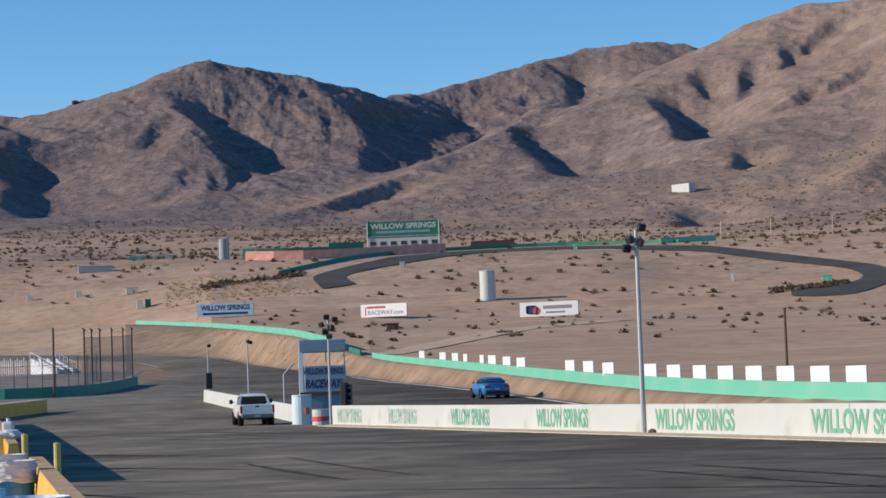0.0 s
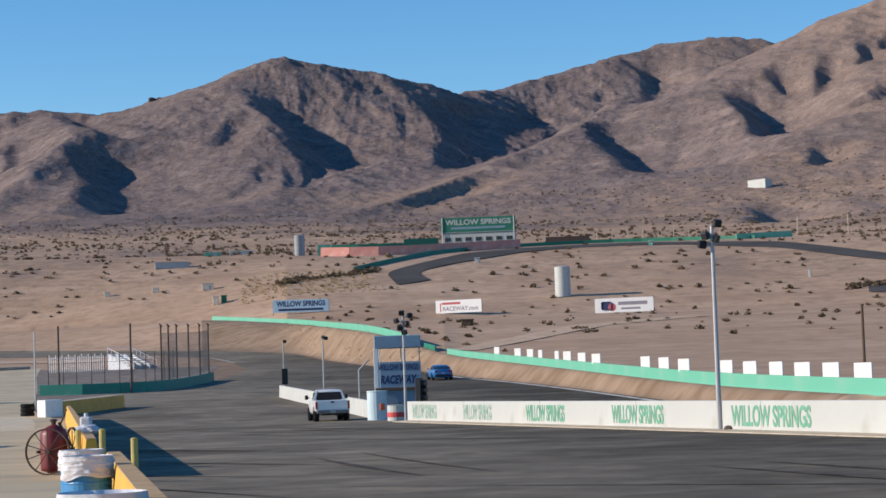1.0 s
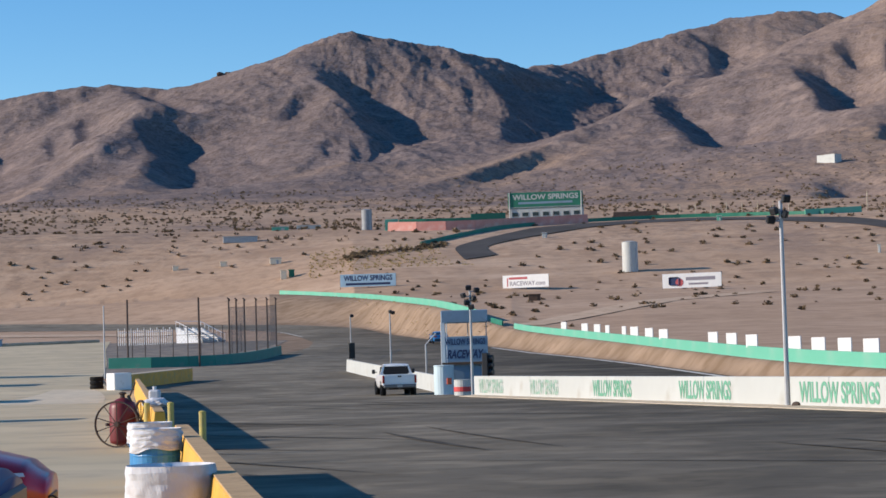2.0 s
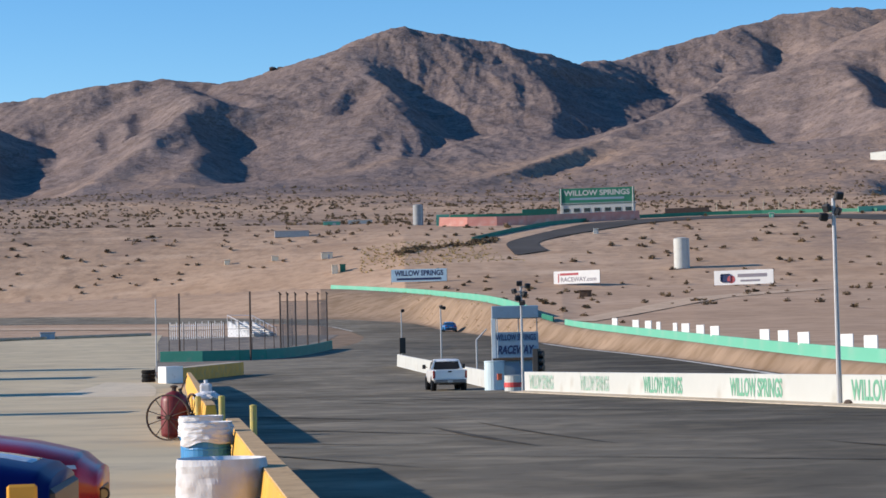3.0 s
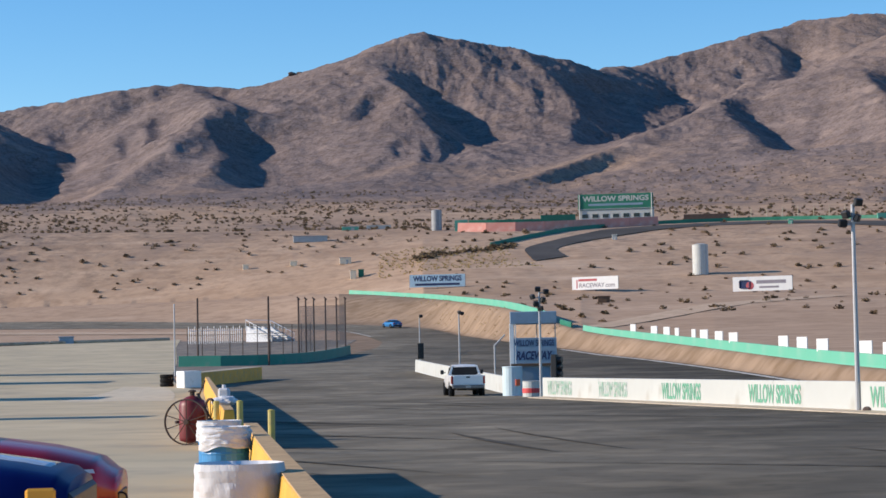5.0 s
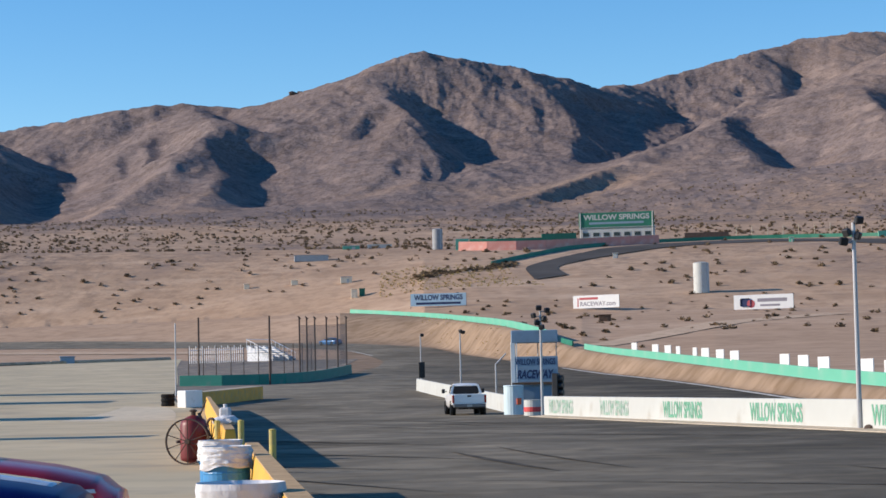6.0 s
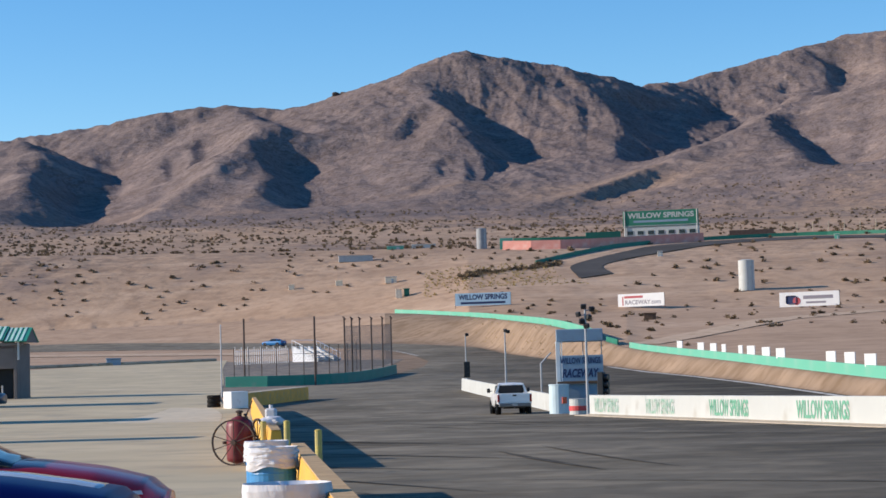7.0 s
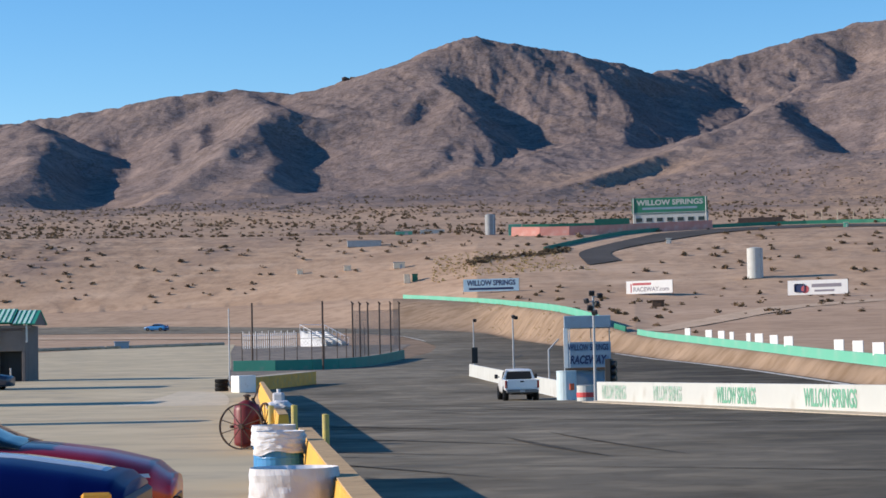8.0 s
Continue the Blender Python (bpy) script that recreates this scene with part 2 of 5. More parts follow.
def lathe(profile, n=24, bm=None, m=None, loop=False):
    """Turns (radius, height) about z."""
    own = bmesh.new()
    rows = [[own.verts.new((r * math.cos(2 * math.pi * i / n), r * math.sin(2 * math.pi * i / n), z)) for i in range(n)] for r, z in profile]
    for a, b in zip(rows, rows[1:] + ([rows[0]] if loop else [])):
        for i in range(n):
            own.faces.new((a[i], a[(i + 1) % n], b[(i + 1) % n], b[i]))
    if not loop:
        own.faces.new(rows[0])
        own.faces.new(rows[-1])
    if m:
        bmesh.ops.transform(own, matrix=m, verts=own.verts)
    return merge(bm, own)


def letters(name, text, width, height, m, material, parent, bold=0.0, slant=0.0, label=""):
    """Words in the built-in font, width by height, standing in the x, z plane of m and facing -y."""
    cu = bpy.data.curves.new(name, "FONT")
    cu.body, cu.align_x, cu.align_y, cu.extrude, cu.offset, cu.shear = text, "CENTER", "CENTER", 0.004, bold, slant
    tmp = bpy.data.objects.new("tmp", cu)
    scene.collection.objects.link(tmp)
    bpy.context.view_layer.update()
    me = bpy.data.meshes.new_from_object(tmp.evaluated_get(bpy.context.evaluated_depsgraph_get()))
    bpy.data.objects.remove(tmp)
    bpy.data.curves.remove(cu)
    co = np.array([v.co for v in me.vertices])
    lo, hi = co.min(0), co.max(0)
    for v in me.vertices:
        x = (v.co.x - (lo[0] + hi[0]) / 2) / (hi[0] - lo[0]) * width
        y = (v.co.y - (lo[1] + hi[1]) / 2) / (hi[1] - lo[1]) * height
        v.co = (x, -v.co.z, y)
    me.name = name
    me.materials.clear()
    me.materials.append(material)
    ob = new(name, me)
    ob.parent = parent
    ob.matrix_basis = m
    return tagged(ob, label)


# ---- the lie of the land ----
# distance and height along the track side and beyond the outer wall; the wall's own line (x, y, foot)
TRACK = [(0, 0), (104, 0), (138, 0.7), (190, 1.9), (300, 5.3), (320, 6.2), (361, 8.0), (420, 10.5), (3000, 60)]
BEYOND = [(60, 0.6), (112, 1.2), (160, 2.4), (230, 4.9), (280, 8.0), (300, 9.2), (350, 11.5), (400, 14.2), (430, 19.0), (460, 24.0), (520, 33.5), (560, 37.5), (600, 40), (800, 60), (1000, 79), (1200, 103), (1400, 126), (1600, 144), (2200, 170), (4500, 190)]
OUTER = [(40, 20, 0.3), (27.5, 48, 0.4), (16.6, 78.3, 0.40), (10.7, 111.5, 1.0), (3.8, 167, 2.45), (-8.0, 229.9, 4.6), (-17.1, 279.5, 7.9), (-19.7, 289.3, 8.75), (-41.8, 397.8, 13.35), (-65, 435.2, 16.1), (-105, 455, 15.5), (-190, 470, 15), (-350, 450, 15)]
RIDGES = [
    [(-19.2, 2000, 237), (-16.3, 2000, 252), (-14.2, 1950, 261), (-12.6, 1950, 264), (-11.2, 1900, 252), (-9.7, 1880, 261), (-8.4, 1850, 270), (-7.1, 1800, 280), (-6.3, 1780, 283)],  # crest left
    [(-6.3, 1780, 283), (-5.3, 1780, 279), (-3.7, 1780, 268), (-2.5, 1800, 261), (-1.5, 1850, 258)],  # crest main
    [(-1.5, 1850, 258), (-0.6, 1950, 275), (0.8, 2000, 289), (2.9, 2050, 316), (4.3, 2100, 334), (5.6, 2100, 340), (6.8, 2100, 334), (8.2, 2050, 301)],  # crest mid
    [(6.6, 1800, 257), (7.6, 1780, 274), (9.0, 1750, 293), (10.4, 1720, 301), (11.4, 1700, 297), (12.9, 1700, 303), (15.9, 1700, 316)],  # crest right
    [(6.6, 1800, 257), (4.4, 1750, 241), (3.0, 1650, 218), (2.1, 1500, 190), (1.3, 1400, 164), (-0.5, 1300, 136), (-2.7, 1180, 109), (-4.6, 1080, 90)],  # knob
    [(2.1, 1500, 190), (2.1, 1380, 159), (1.4, 1230, 123), (0.4, 1100, 94)],  # front of the knob
    [(12.9, 1700, 303), (13.6, 1500, 244), (13.8, 1300, 180), (12.8, 1120, 125), (11.4, 980, 92)],  # broad right shoulder
    [(-6.3, 1780, 283), (-6.9, 1640, 228), (-6.6, 1500, 184), (-5.9, 1380, 143)],  # front of the main hill
    [(-3.4, 1790, 264), (-2.9, 1660, 220), (-2.7, 1540, 176), (-3.3, 1420, 143)],  # shoulder of the main hill
    [(-12.6, 1950, 261), (-12.2, 1700, 219), (-11.6, 1560, 197), (-12.5, 1480, 174), (-13.4, 1380, 146), (-15.1, 1250, 114), (-16.9, 1120, 82)],  # left dome
    [(-19.2, 2000, 236), (-18.4, 1700, 202), (-17.8, 1560, 177), (-18.3, 1400, 138), (-20.1, 1250, 100)],  # far left dome
    [(-9.7, 1880, 261), (-9.4, 1650, 191), (-9.7, 1500, 149), (-10.7, 1350, 113)],  # foot between the domes
    [(-20.7, 2050, 233), (-25.0, 2100, 204), (-31.8, 2200, 194)],  # far left
    [(15.9, 1700, 316), (21.4, 1700, 247), (27.8, 1800, 158)],  # far right
]


RAVINES = [  # depth, width of the steep and of the easy side, bearing and distance down the bed
    (17, 36, 110, [(-6.46, 1758), (-6.29, 1686), (-6.12, 1634), (-5.72, 1594), (-5.04, 1534), (-4.67, 1454), (-4.37, 1382)]),
    (14, 56, 110, [(-1.74, 1762), (-1.2, 1750), (-0.75, 1686), (-0.42, 1594), (-0.85, 1498), (-2.04, 1418)]),
    (14, 38, 100, [(-11.58, 1534), (-10.93, 1494), (-10.55, 1414), (-10.4, 1334), (-10.61, 1270), (-11.34, 1234)]),
    (15, 46, 110, [(-17.76, 1586), (-16.94, 1506), (-16.34, 1354), (-16.95, 1250), (-17.85, 1090)]),
    (16, 32, 80, [(2.35, 1534), (3.37, 1390), (4.05, 1266), (4.35, 1194), (3.88, 1178)]),
    (18, 28, 60, [(6.58, 1550), (6.98, 1462), (7.42, 1382), (7.49, 1322), (7.09, 1274)]),
    (10, 16, 30, [(7.4, 1594), (7.71, 1482), (7.78, 1394)]),
    (9, 16, 30, [(8.94, 1570), (8.68, 1494), (8.32, 1450)]),
    (8, 12, 30, [(9.87, 1606), (9.94, 1546), (9.54, 1526)]),
    (9, 18, 50, [(3.96, 2038), (4.13, 1970), (3.95, 1582)]),
    (7, 11, 22, [(4.84, 1446), (4.59, 1302), (4.28, 1246)]),
    (8, 13, 24, [(5.93, 1318), (5.73, 1238), (5.45, 1222)]),
    (7, 12, 24, [(5.3, 1274), (5.1, 1210), (4.82, 1198)]),
    (7, 12, 30, [(11.42, 1650), (10.48, 1598), (10.17, 1578)]),
    (5, 14, 30, [(-7.11, 1610), (-7.66, 1538), (-8.13, 1490)]),
    (9, 26, 50, [(-1.86, 1534), (-1.21, 1486), (-1.8, 1406)]),
    (5, 12, 30, [(-0.49, 1258), (-1.75, 1198), (-3.16, 1138)]),
    (7, 16, 30, [(7.05, 966), (7.56, 882), (7.21, 754)]),
    (6, 10, 24, [(8.53, 1166), (8.67, 1122), (8.35, 1090)]),
    (3, 10, 22, [(-6.91, 1414), (-6.85, 1338), (-6.98, 1282)]),
    (3, 10, 22, [(-6.1, 1406), (-5.96, 1334), (-6.09, 1290)]),
    (4, 10, 22, [(-5.45, 1426), (-5.54, 1346), (-5.78, 1298)]),
    (3, 10, 22, [(-4.96, 1390), (-5.16, 1334), (-5.39, 1302)]),
    (8, 16, 40, [(-13.32, 1730), (-13.41, 1562), (-13.72, 1450)]),
    (7, 14, 30, [(-14.18, 1642), (-14.46, 1426), (-14.81, 1362)]),
    (7, 14, 40, [(-16.17, 1878), (-15.79, 1582), (-15.42, 1354)]),
    (6, 11, 30, [(-5.94, 1462), (-5.25, 1410), (-5.49, 1358)]),
    (5, 10, 30, [(-6.89, 1354), (-7.68, 1286), (-8.46, 1262)]),
    (5, 9, 30, [(-3.22, 1710), (-2.78, 1582), (-2.88, 1474)]),
    (4, 10, 30, [(2.72, 1950), (2.47, 1894)]),
    (4, 10, 30, [(0.51, 1894), (0.34, 1706)]),
    (7, 12, 40, [(10.65, 1386), (10.11, 1354), (8.88, 1334)]),
    (6, 12, 40, [(12.39, 1434), (11.34, 1386), (10.72, 1362)]),
]


def smooth_line(path, n, rounds):
    p = np.array(path, float)
    s = np.concatenate([[0], np.cumsum(np.hypot(*np.diff(p[:, :2], axis=0).T))])
    q = np.stack([np.interp(np.linspace(0, s[-1], n), s, p[:, i]) for i in range(p.shape[1])], 1)
    for _ in range(rounds):
        q[1:-1] = (q[:-2] + 2 * q[1:-1] + q[2:]) / 4
    return q


OUTER_LINE = smooth_line(OUTER, 400, 60)
OUTER_BEARING, OUTER_DIST, OUTER_FOOT = np.degrees(np.arctan2(OUTER_LINE[::-1, 0], OUTER_LINE[::-1, 1])), np.hypot(OUTER_LINE[::-1, 0], OUTER_LINE[::-1, 1]), OUTER_LINE[::-1, 2]
ANGLES = np.arange(-70, 60, 0.05)
OUTER_DIST, OUTER_FOOT = np.interp(ANGLES, OUTER_BEARING, OUTER_DIST), np.interp(ANGLES, OUTER_BEARING, OUTER_FOOT)
OUTER_BEARING = ANGLES
for _ in range(3):  # round the corners of the bank
    OUTER_DIST, OUTER_FOOT = [np.convolve(np.pad(v, 6, mode="edge"), np.ones(13) / 13, "valid") for v in (OUTER_DIST, OUTER_FOOT)]


def ease(v, a, b):
    k = np.clip((v - a) / (b - a), 0, 1)
    return k * k * (3 - 2 * k)


def spot(bearing, dist):
    return dist * math.sin(radians(bearing)), dist * math.cos(radians(bearing))


def plain(x, y):
    """Height of the plain without the hills; the yard by the pits is level, the track rises gently, a bank climbs to the outer wall."""
    d, b = np.hypot(x, y), np.degrees(np.arctan2(x, y))
    dw, zw = np.interp(b, OUTER_BEARING, OUTER_DIST), np.interp(b, OUTER_BEARING, OUTER_FOOT)
    zt = np.interp(d, *zip(*TRACK))
    far_d, far_w = np.interp(d, *zip(*BEYOND)), np.interp(dw, *zip(*BEYOND))
    far = zw + (far_d - far_w) * np.where(d < 560, (37.5 - zw) / (37.5 - far_w), 1) + np.where(d < 560, 0, far_w - zw)
    wide = np.interp(b, [-9, -6, -3.9, -2, 1.3, 5], [0.12, 0.12, 0.11, 0.07, 0.05, 0.045])
    k = np.clip((d - (0.975 - wide) * dw) / (wide * dw), 0, 1)
    k = k * k * (3 - 2 * k)
    z = np.where(d < 0.995 * dw, zt * (1 - k) + zw * k, far)
    behind = ease(np.abs(b), 60, 120)
    return z * (1 - behind) + behind * 0.012 * np.maximum(d - 150, 0)


def hills(x, y, z):
    """Ridges over the plain: rounded crests, flanks that flatten out into fans at the foot."""
    base = z
    for r in RIDGES:
        m = np.full_like(z, -1e3)
        pts = [(*spot(b, d), h) for b, d, h in r]
        for (ax, ay, az), (bx, by, bz) in zip(pts, pts[1:]):
            ux, uy = bx - ax, by - ay
            t = np.clip(((x - ax) * ux + (y - ay) * uy) / (ux * ux + uy * uy), 0, 1)
            d = np.hypot(x - ax - t * ux, y - ay - t * uy)
            crest = az + t * (bz - az)
            rise = np.maximum(crest - base + 14, 6)
            m = np.maximum(m, crest - rise * (1 - np.exp(-0.47 * (np.sqrt(d * d + 15 ** 2) - 15) / rise)) - 0.06 * d)
        k = 9.0
        h = np.clip(0.5 + 0.5 * (m - z) / k, 0, 1)
        z = z * (1 - h) + m * h + k * h * (1 - h) * 0.5
    return ravines(x, y, base + (z - base) * ease(np.hypot(x, y), 640, 900))


def ravines(x, y, z):
    """Ravines cut into the flanks: a steep bank on the sunward side, a long easy slope on the other."""
    cut = np.zeros_like(z)
    for depth, near, wide, line in RAVINES:
        pts = [spot(b, d) for b, d in line]
        n = len(pts) - 1
        best, side, along = np.full_like(z, 1e9), np.zeros_like(z), np.zeros_like(z)
        for i, ((ax, ay), (bx, by)) in enumerate(zip(pts, pts[1:])):
            ux, uy = bx - ax, by - ay
            t = np.clip(((x - ax) * ux + (y - ay) * uy) / (ux * ux + uy * uy), 0, 1)
            ox, oy = x - ax - t * ux, y - ay - t * uy
            d = np.hypot(ox, oy)
            m = d < best
            best = np.where(m, d, best)
            side = np.where(m, (ox * sun_from.x + oy * sun_from.y) / (np.maximum(d, 0.5)), side)
            along = np.where(m, (i + t) / n, along)
        width = wide + (near - wide) * ease(side, -0.35, 0.35)
        f = np.clip(1 - best / width, 0, 1)
        f = 0.2 * f + 0.8 * f * f * (3 - 2 * f)
        f *= ease(along, -0.04, 0.3) * (1 - 0.7 * ease(along, 0.75, 1.0))
        cut = np.maximum(cut, depth * f) + 0.25 * np.minimum(cut, depth * f)
    return z - cut


def rough(x, y, d):
    """Gullies and rills: creased noise at three sizes."""
    v = Vector((x * 0.024 + y * 0.008, y * 0.012, 3.7))
    g = 1.0 * (1 - abs(noise.noise(v)) * 2.2) + 0.55 * (1 - abs(noise.noise(v * 2.7)) * 2.2) + 0.34 * (1 - abs(noise.noise(v * 6.3)) * 2.2) + 0.16 * noise.noise(v * 17)
    return g - 1.0


def height(x, y):
    z0 = plain(np.float64(x), np.float64(y))
    if math.hypot(x, y) < 640:
        return float(z0)
    return float(hills(np.array([x], float), np.array([y], float), np.array([z0], float))[0])


def terrain():
    """One sheet from under the camera to the horizon, finer where the hills stand."""
    fine = np.concatenate([np.arange(-23, -7, 0.075), np.arange(-7, 3, 0.036), np.arange(3, 20.01, 0.075)])
    coarse_r, coarse_l = np.arange(24, 180, 6), np.arange(-180, -25, 6)
    bear = np.concatenate([coarse_l, fine, coarse_r])
    dist = np.concatenate([[3.0], np.geomspace(12, 90, 40), np.arange(91, 440, 1.1), np.geomspace(441, 800, 60), np.linspace(806, 2150, 250), [2300, 2600, 3200, 4500]])
    B, D = np.meshgrid(np.radians(bear), dist)
    X, Y = D * np.sin(B), D * np.cos(B)
    Z0 = plain(X, Y)
    Z = Z0.copy()
    first = int(np.argmax(dist >= 640))
    Z[first:] = hills(X[first:], Y[first:], Z0[first:])
    up = np.clip((Z - Z0) / 60, 0, 1)
    beyond = D > np.interp(np.degrees(B), OUTER_BEARING, OUTER_DIST)
    wild, far = ease(D, 120, 400) * beyond, ease(D, 640, 900)
    n, k = X.shape
    for i in range(n):
        if D[i, 0] < 110:
            continue
        for j in range(k):
            if not (wild[i, j] or far[i, j] or up[i, j]):
                continue
            Z[i, j] += (1.4 * up[i, j] + 0.12 * wild[i, j] + 0.7 * far[i, j]) * rough(X[i, j], Y[i, j], D[i, j])
    verts = np.stack([X, Y, Z], -1).reshape(-1, 3)
    faces = []
    for i in range(n - 1):
        for j in range(k):
            j2 = (j + 1) % k
            faces.append((i * k + j, i * k + j2, (i + 1) * k + j2, (i + 1) * k + j))
    faces.append(tuple(range(k - 1, -1, -1)))
    me = bpy.data.meshes.new("ground")
    me.from_pydata(verts.tolist(), [], faces)
    me.materials.append(M_TERRAIN)
    me.materials.append(M_BANK)
    for p in me.polygons:
        p.use_smooth = True
        x, y, _ = p.center
        b = math.degrees(math.atan2(x, y))
        if -8.6 < b < 20 and 90 < math.hypot(x, y) < 0.99 * np.interp(b, OUTER_BEARING, OUTER_DIST):
            p.material_index = 1
    if me.polygons[0].normal.z < 0:
        me.flip_normals()
    tagged(new("ground", me), "tan desert ground rising to bare brown hills", "ground", kind="structure")


terrain()


def sheet(name, left, right, material, label, category, lift=0.03, step=3.0, across=8):
    """A paved strip between a left and a right edge, lying on the ground."""
    def along(path, n):
        p = np.array(path, float)
        s = np.concatenate([[0], np.cumsum(np.hypot(*np.diff(p, axis=0).T))])
        t = np.linspace(0, s[-1], n)
        q = np.stack([np.interp(t, s, p[:, 0]), np.interp(t, s, p[:, 1])], 1)
        for _ in range(4):
            q[1:-1] = (q[:-2] + 2 * q[1:-1] + q[2:]) / 4
        return q
    n = int(np.hypot(*np.diff(np.array(right, float), axis=0).T).sum() / step) + 2
    a, b = along(left, n), along(right, n)
    bm = bmesh.new()
    rows = []
    for p, q in zip(a, b):
        row = []
        for i in range(across + 1):
            x, y = p + (q - p) * i / across
            row.append(bm.verts.new((x, y, height(x, y) + lift)))
        rows.append(row)
    for r, q in zip(rows, rows[1:]):
        for i in range(across):
            bm.faces.new((r[i], r[i + 1], q[i + 1], q[i]))
    ob = part(name, bm, material, smooth=True)
    if ob.data.polygons[0].normal.z < 0:
        ob.data.flip_normals()
    return tagged(ob, label, category, kind="structure")


# ---- paving ----
TARMAC_LEFT = [(0.9, -30), (-1.3, 8), (-14.2, 66), (-24, 110), (-33, 160), (-31, 185), (-30.5, 209), (-31, 233), (-34, 261), (-41, 299), (-49, 328), (-62, 349), (-83, 356), (-101, 362), (-126, 361), (-210, 352)]
TARMAC_RIGHT = [(52, -30), (36, 14), (24, 42), (13.8, 70), (11, 92), (7.9, 118), (4.7, 143), (-0.2, 172), (-8.8, 213.5), (-22.4, 274), (-35.4, 333), (-42.5, 349), (-53.5, 369), (-73, 384), (-93, 396), (-111, 402), (-131, 407), (-220, 412)]
sheet("road", TARMAC_LEFT, TARMAC_RIGHT, M_ASPHALT, "worn dark grey asphalt race track and pit lane", "road", lift=0.05, across=14)
sheet("pavement", [(-60, -30), (-62, 60), (-78, 140), (-92, 215), (-86, 258), (-82, 281)], [(1.4, -30), (-0.8, 8), (-13.6, 66), (-23.6, 110), (-29.5, 127), (-34.2, 146), (-44, 190), (-58, 250), (-68, 296)],
      M_LOT, "pale tan concrete paddock apron", "pavement", lift=0.045, across=10)
M_YARD = mat("grey_gravel", (0.20, 0.175, 0.15), 0.95, spread=0.25, size=4.0, second=(0.33, 0.27, 0.21), second_size=1.5, second_cut=(0.5, 0.66))
sheet("pavement_yard", [(-36, 146), (-46, 191), (-60, 250), (-68, 288)], [(-29.5, 146), (-32.2, 180), (-33, 210), (-40, 280)], M_YARD, "grey gravel yard behind the curved green barrier", "yard", lift=0.03, across=6)
sheet("road_hill", [(-25.6, 454), (-29.9, 480), (-22.6, 499), (-6.9, 531), (12, 548), (32, 551), (51, 533), (68.5, 512), (81.6, 482), (96, 449), (95.5, 427), (78.5, 402), (69, 409)],
      [(-18.6, 462), (-22.5, 479), (-15.8, 494), (0.2, 516), (15, 529), (34, 534), (49, 514), (64.3, 500), (77, 470), (88, 449), (89, 432), (81, 420), (70.4, 417.6)],
      M_FAR_ASPHALT, "grey asphalt track climbing round the hill", "road", lift=0.15, across=4)
M_PATCH = mat("pale_concrete_patch", (0.62, 0.525, 0.385), 0.9, spread=0.08, size=3, second=(0.52, 0.44, 0.325), second_size=0.8)
sheet("pavement_patch", [(-29.5, 101), (-30, 112), (-32, 124)], [(-23.6, 101), (-26, 112), (-29, 122)], M_PATCH, "paler patched concrete on the apron", "pavement", lift=0.053, across=3)
M_DIRT = mat("pale_dirt", (0.55, 0.40, 0.28), 0.95, spread=0.12, size=3, second=(0.42, 0.29, 0.19), second_size=1.2)
sheet("road_dirt_track", [(26, 345), (8.5, 304), (-4.0, 256), (-8.0, 240)], [(31.5, 340), (14.0, 300), (0.0, 252), (-4.6, 238)], M_DIRT, "pale dirt track crossing the infield", "dirt track", lift=0.07, across=3)
sheet("road_dirt_edge", [(-112, 340), (-98, 338), (-80, 334), (-66, 328)], [(-110, 328), (-96, 326), (-79, 322), (-64, 318)], M_DIRT, "pale dirt strip beside the track", "dirt track", lift=0.08, across=3)
# yellow barrier paint tinted ochre to give the look of its shaded face
M_SHADED_YELLOW = mat("shade_tinted_yellow_paint", (0.70, 0.34, 0.06), 0.7, spread=0.12, size=0.8, second=(0.5, 0.30, 0.12), second_size=0.3)
M_LINE = mat("worn_line_paint", (0.60, 0.56, 0.50), 0.8, spread=0.2, size=1.0, second=(0.20, 0.18, 0.165), second_size=1.6, second_cut=(0.56, 0.68))


def offset(path, d):
    p = np.array(path, float)
    t = np.gradient(p, axis=0)
    t /= np.hypot(*t.T)[:, None]
    return [tuple(q) for q in p + np.stack([-t[:, 1], t[:, 0]], 1) * d]


edge = TARMAC_RIGHT[3:9]
sheet("trim_edge_line", offset(edge, 0.95), offset(edge, 0.5), M_LINE, "worn white line along the track edge", "line", lift=0.085, across=1, step=4)
edge = TARMAC_LEFT[9:]
sheet("trim_inner_line", offset(edge, -0.3), offset(edge, -0.6), M_LINE, "broken white line along the inner track edge", "line", lift=0.06, across=1, step=4)


# ---- barriers ----
def barrier(length, h, wide=0.30, top=0.20, bevel=0.02):
    """A cast concrete barrier along x from 0 to length, wide foot and narrow top."""
    o = [(-wide, 0), (-wide, 0.08), (-top * 0.75, 0.3), (-top * 0.5, h), (top * 0.5, h), (top * 0.75, 0.3), (wide, 0.08), (wide, 0)]
    return prism(o, length, Matrix.Translation((length / 2, 0, 0)) @ pose(0, 0, 0, 0, 0, 90), bevel)


def line_pose(a, b, lift=0.0):
    a, b = Vector((*a, height(*a) + lift)), Vector((*b, height(*b) + lift))
    d = b - a
    return Matrix.Translation(a) @ pose(0, 0, 0, 0, -math.degrees(math.atan2(d.z, math.hypot(d.x, d.y))), math.degrees(math.atan2(d.y, d.x))), d.length


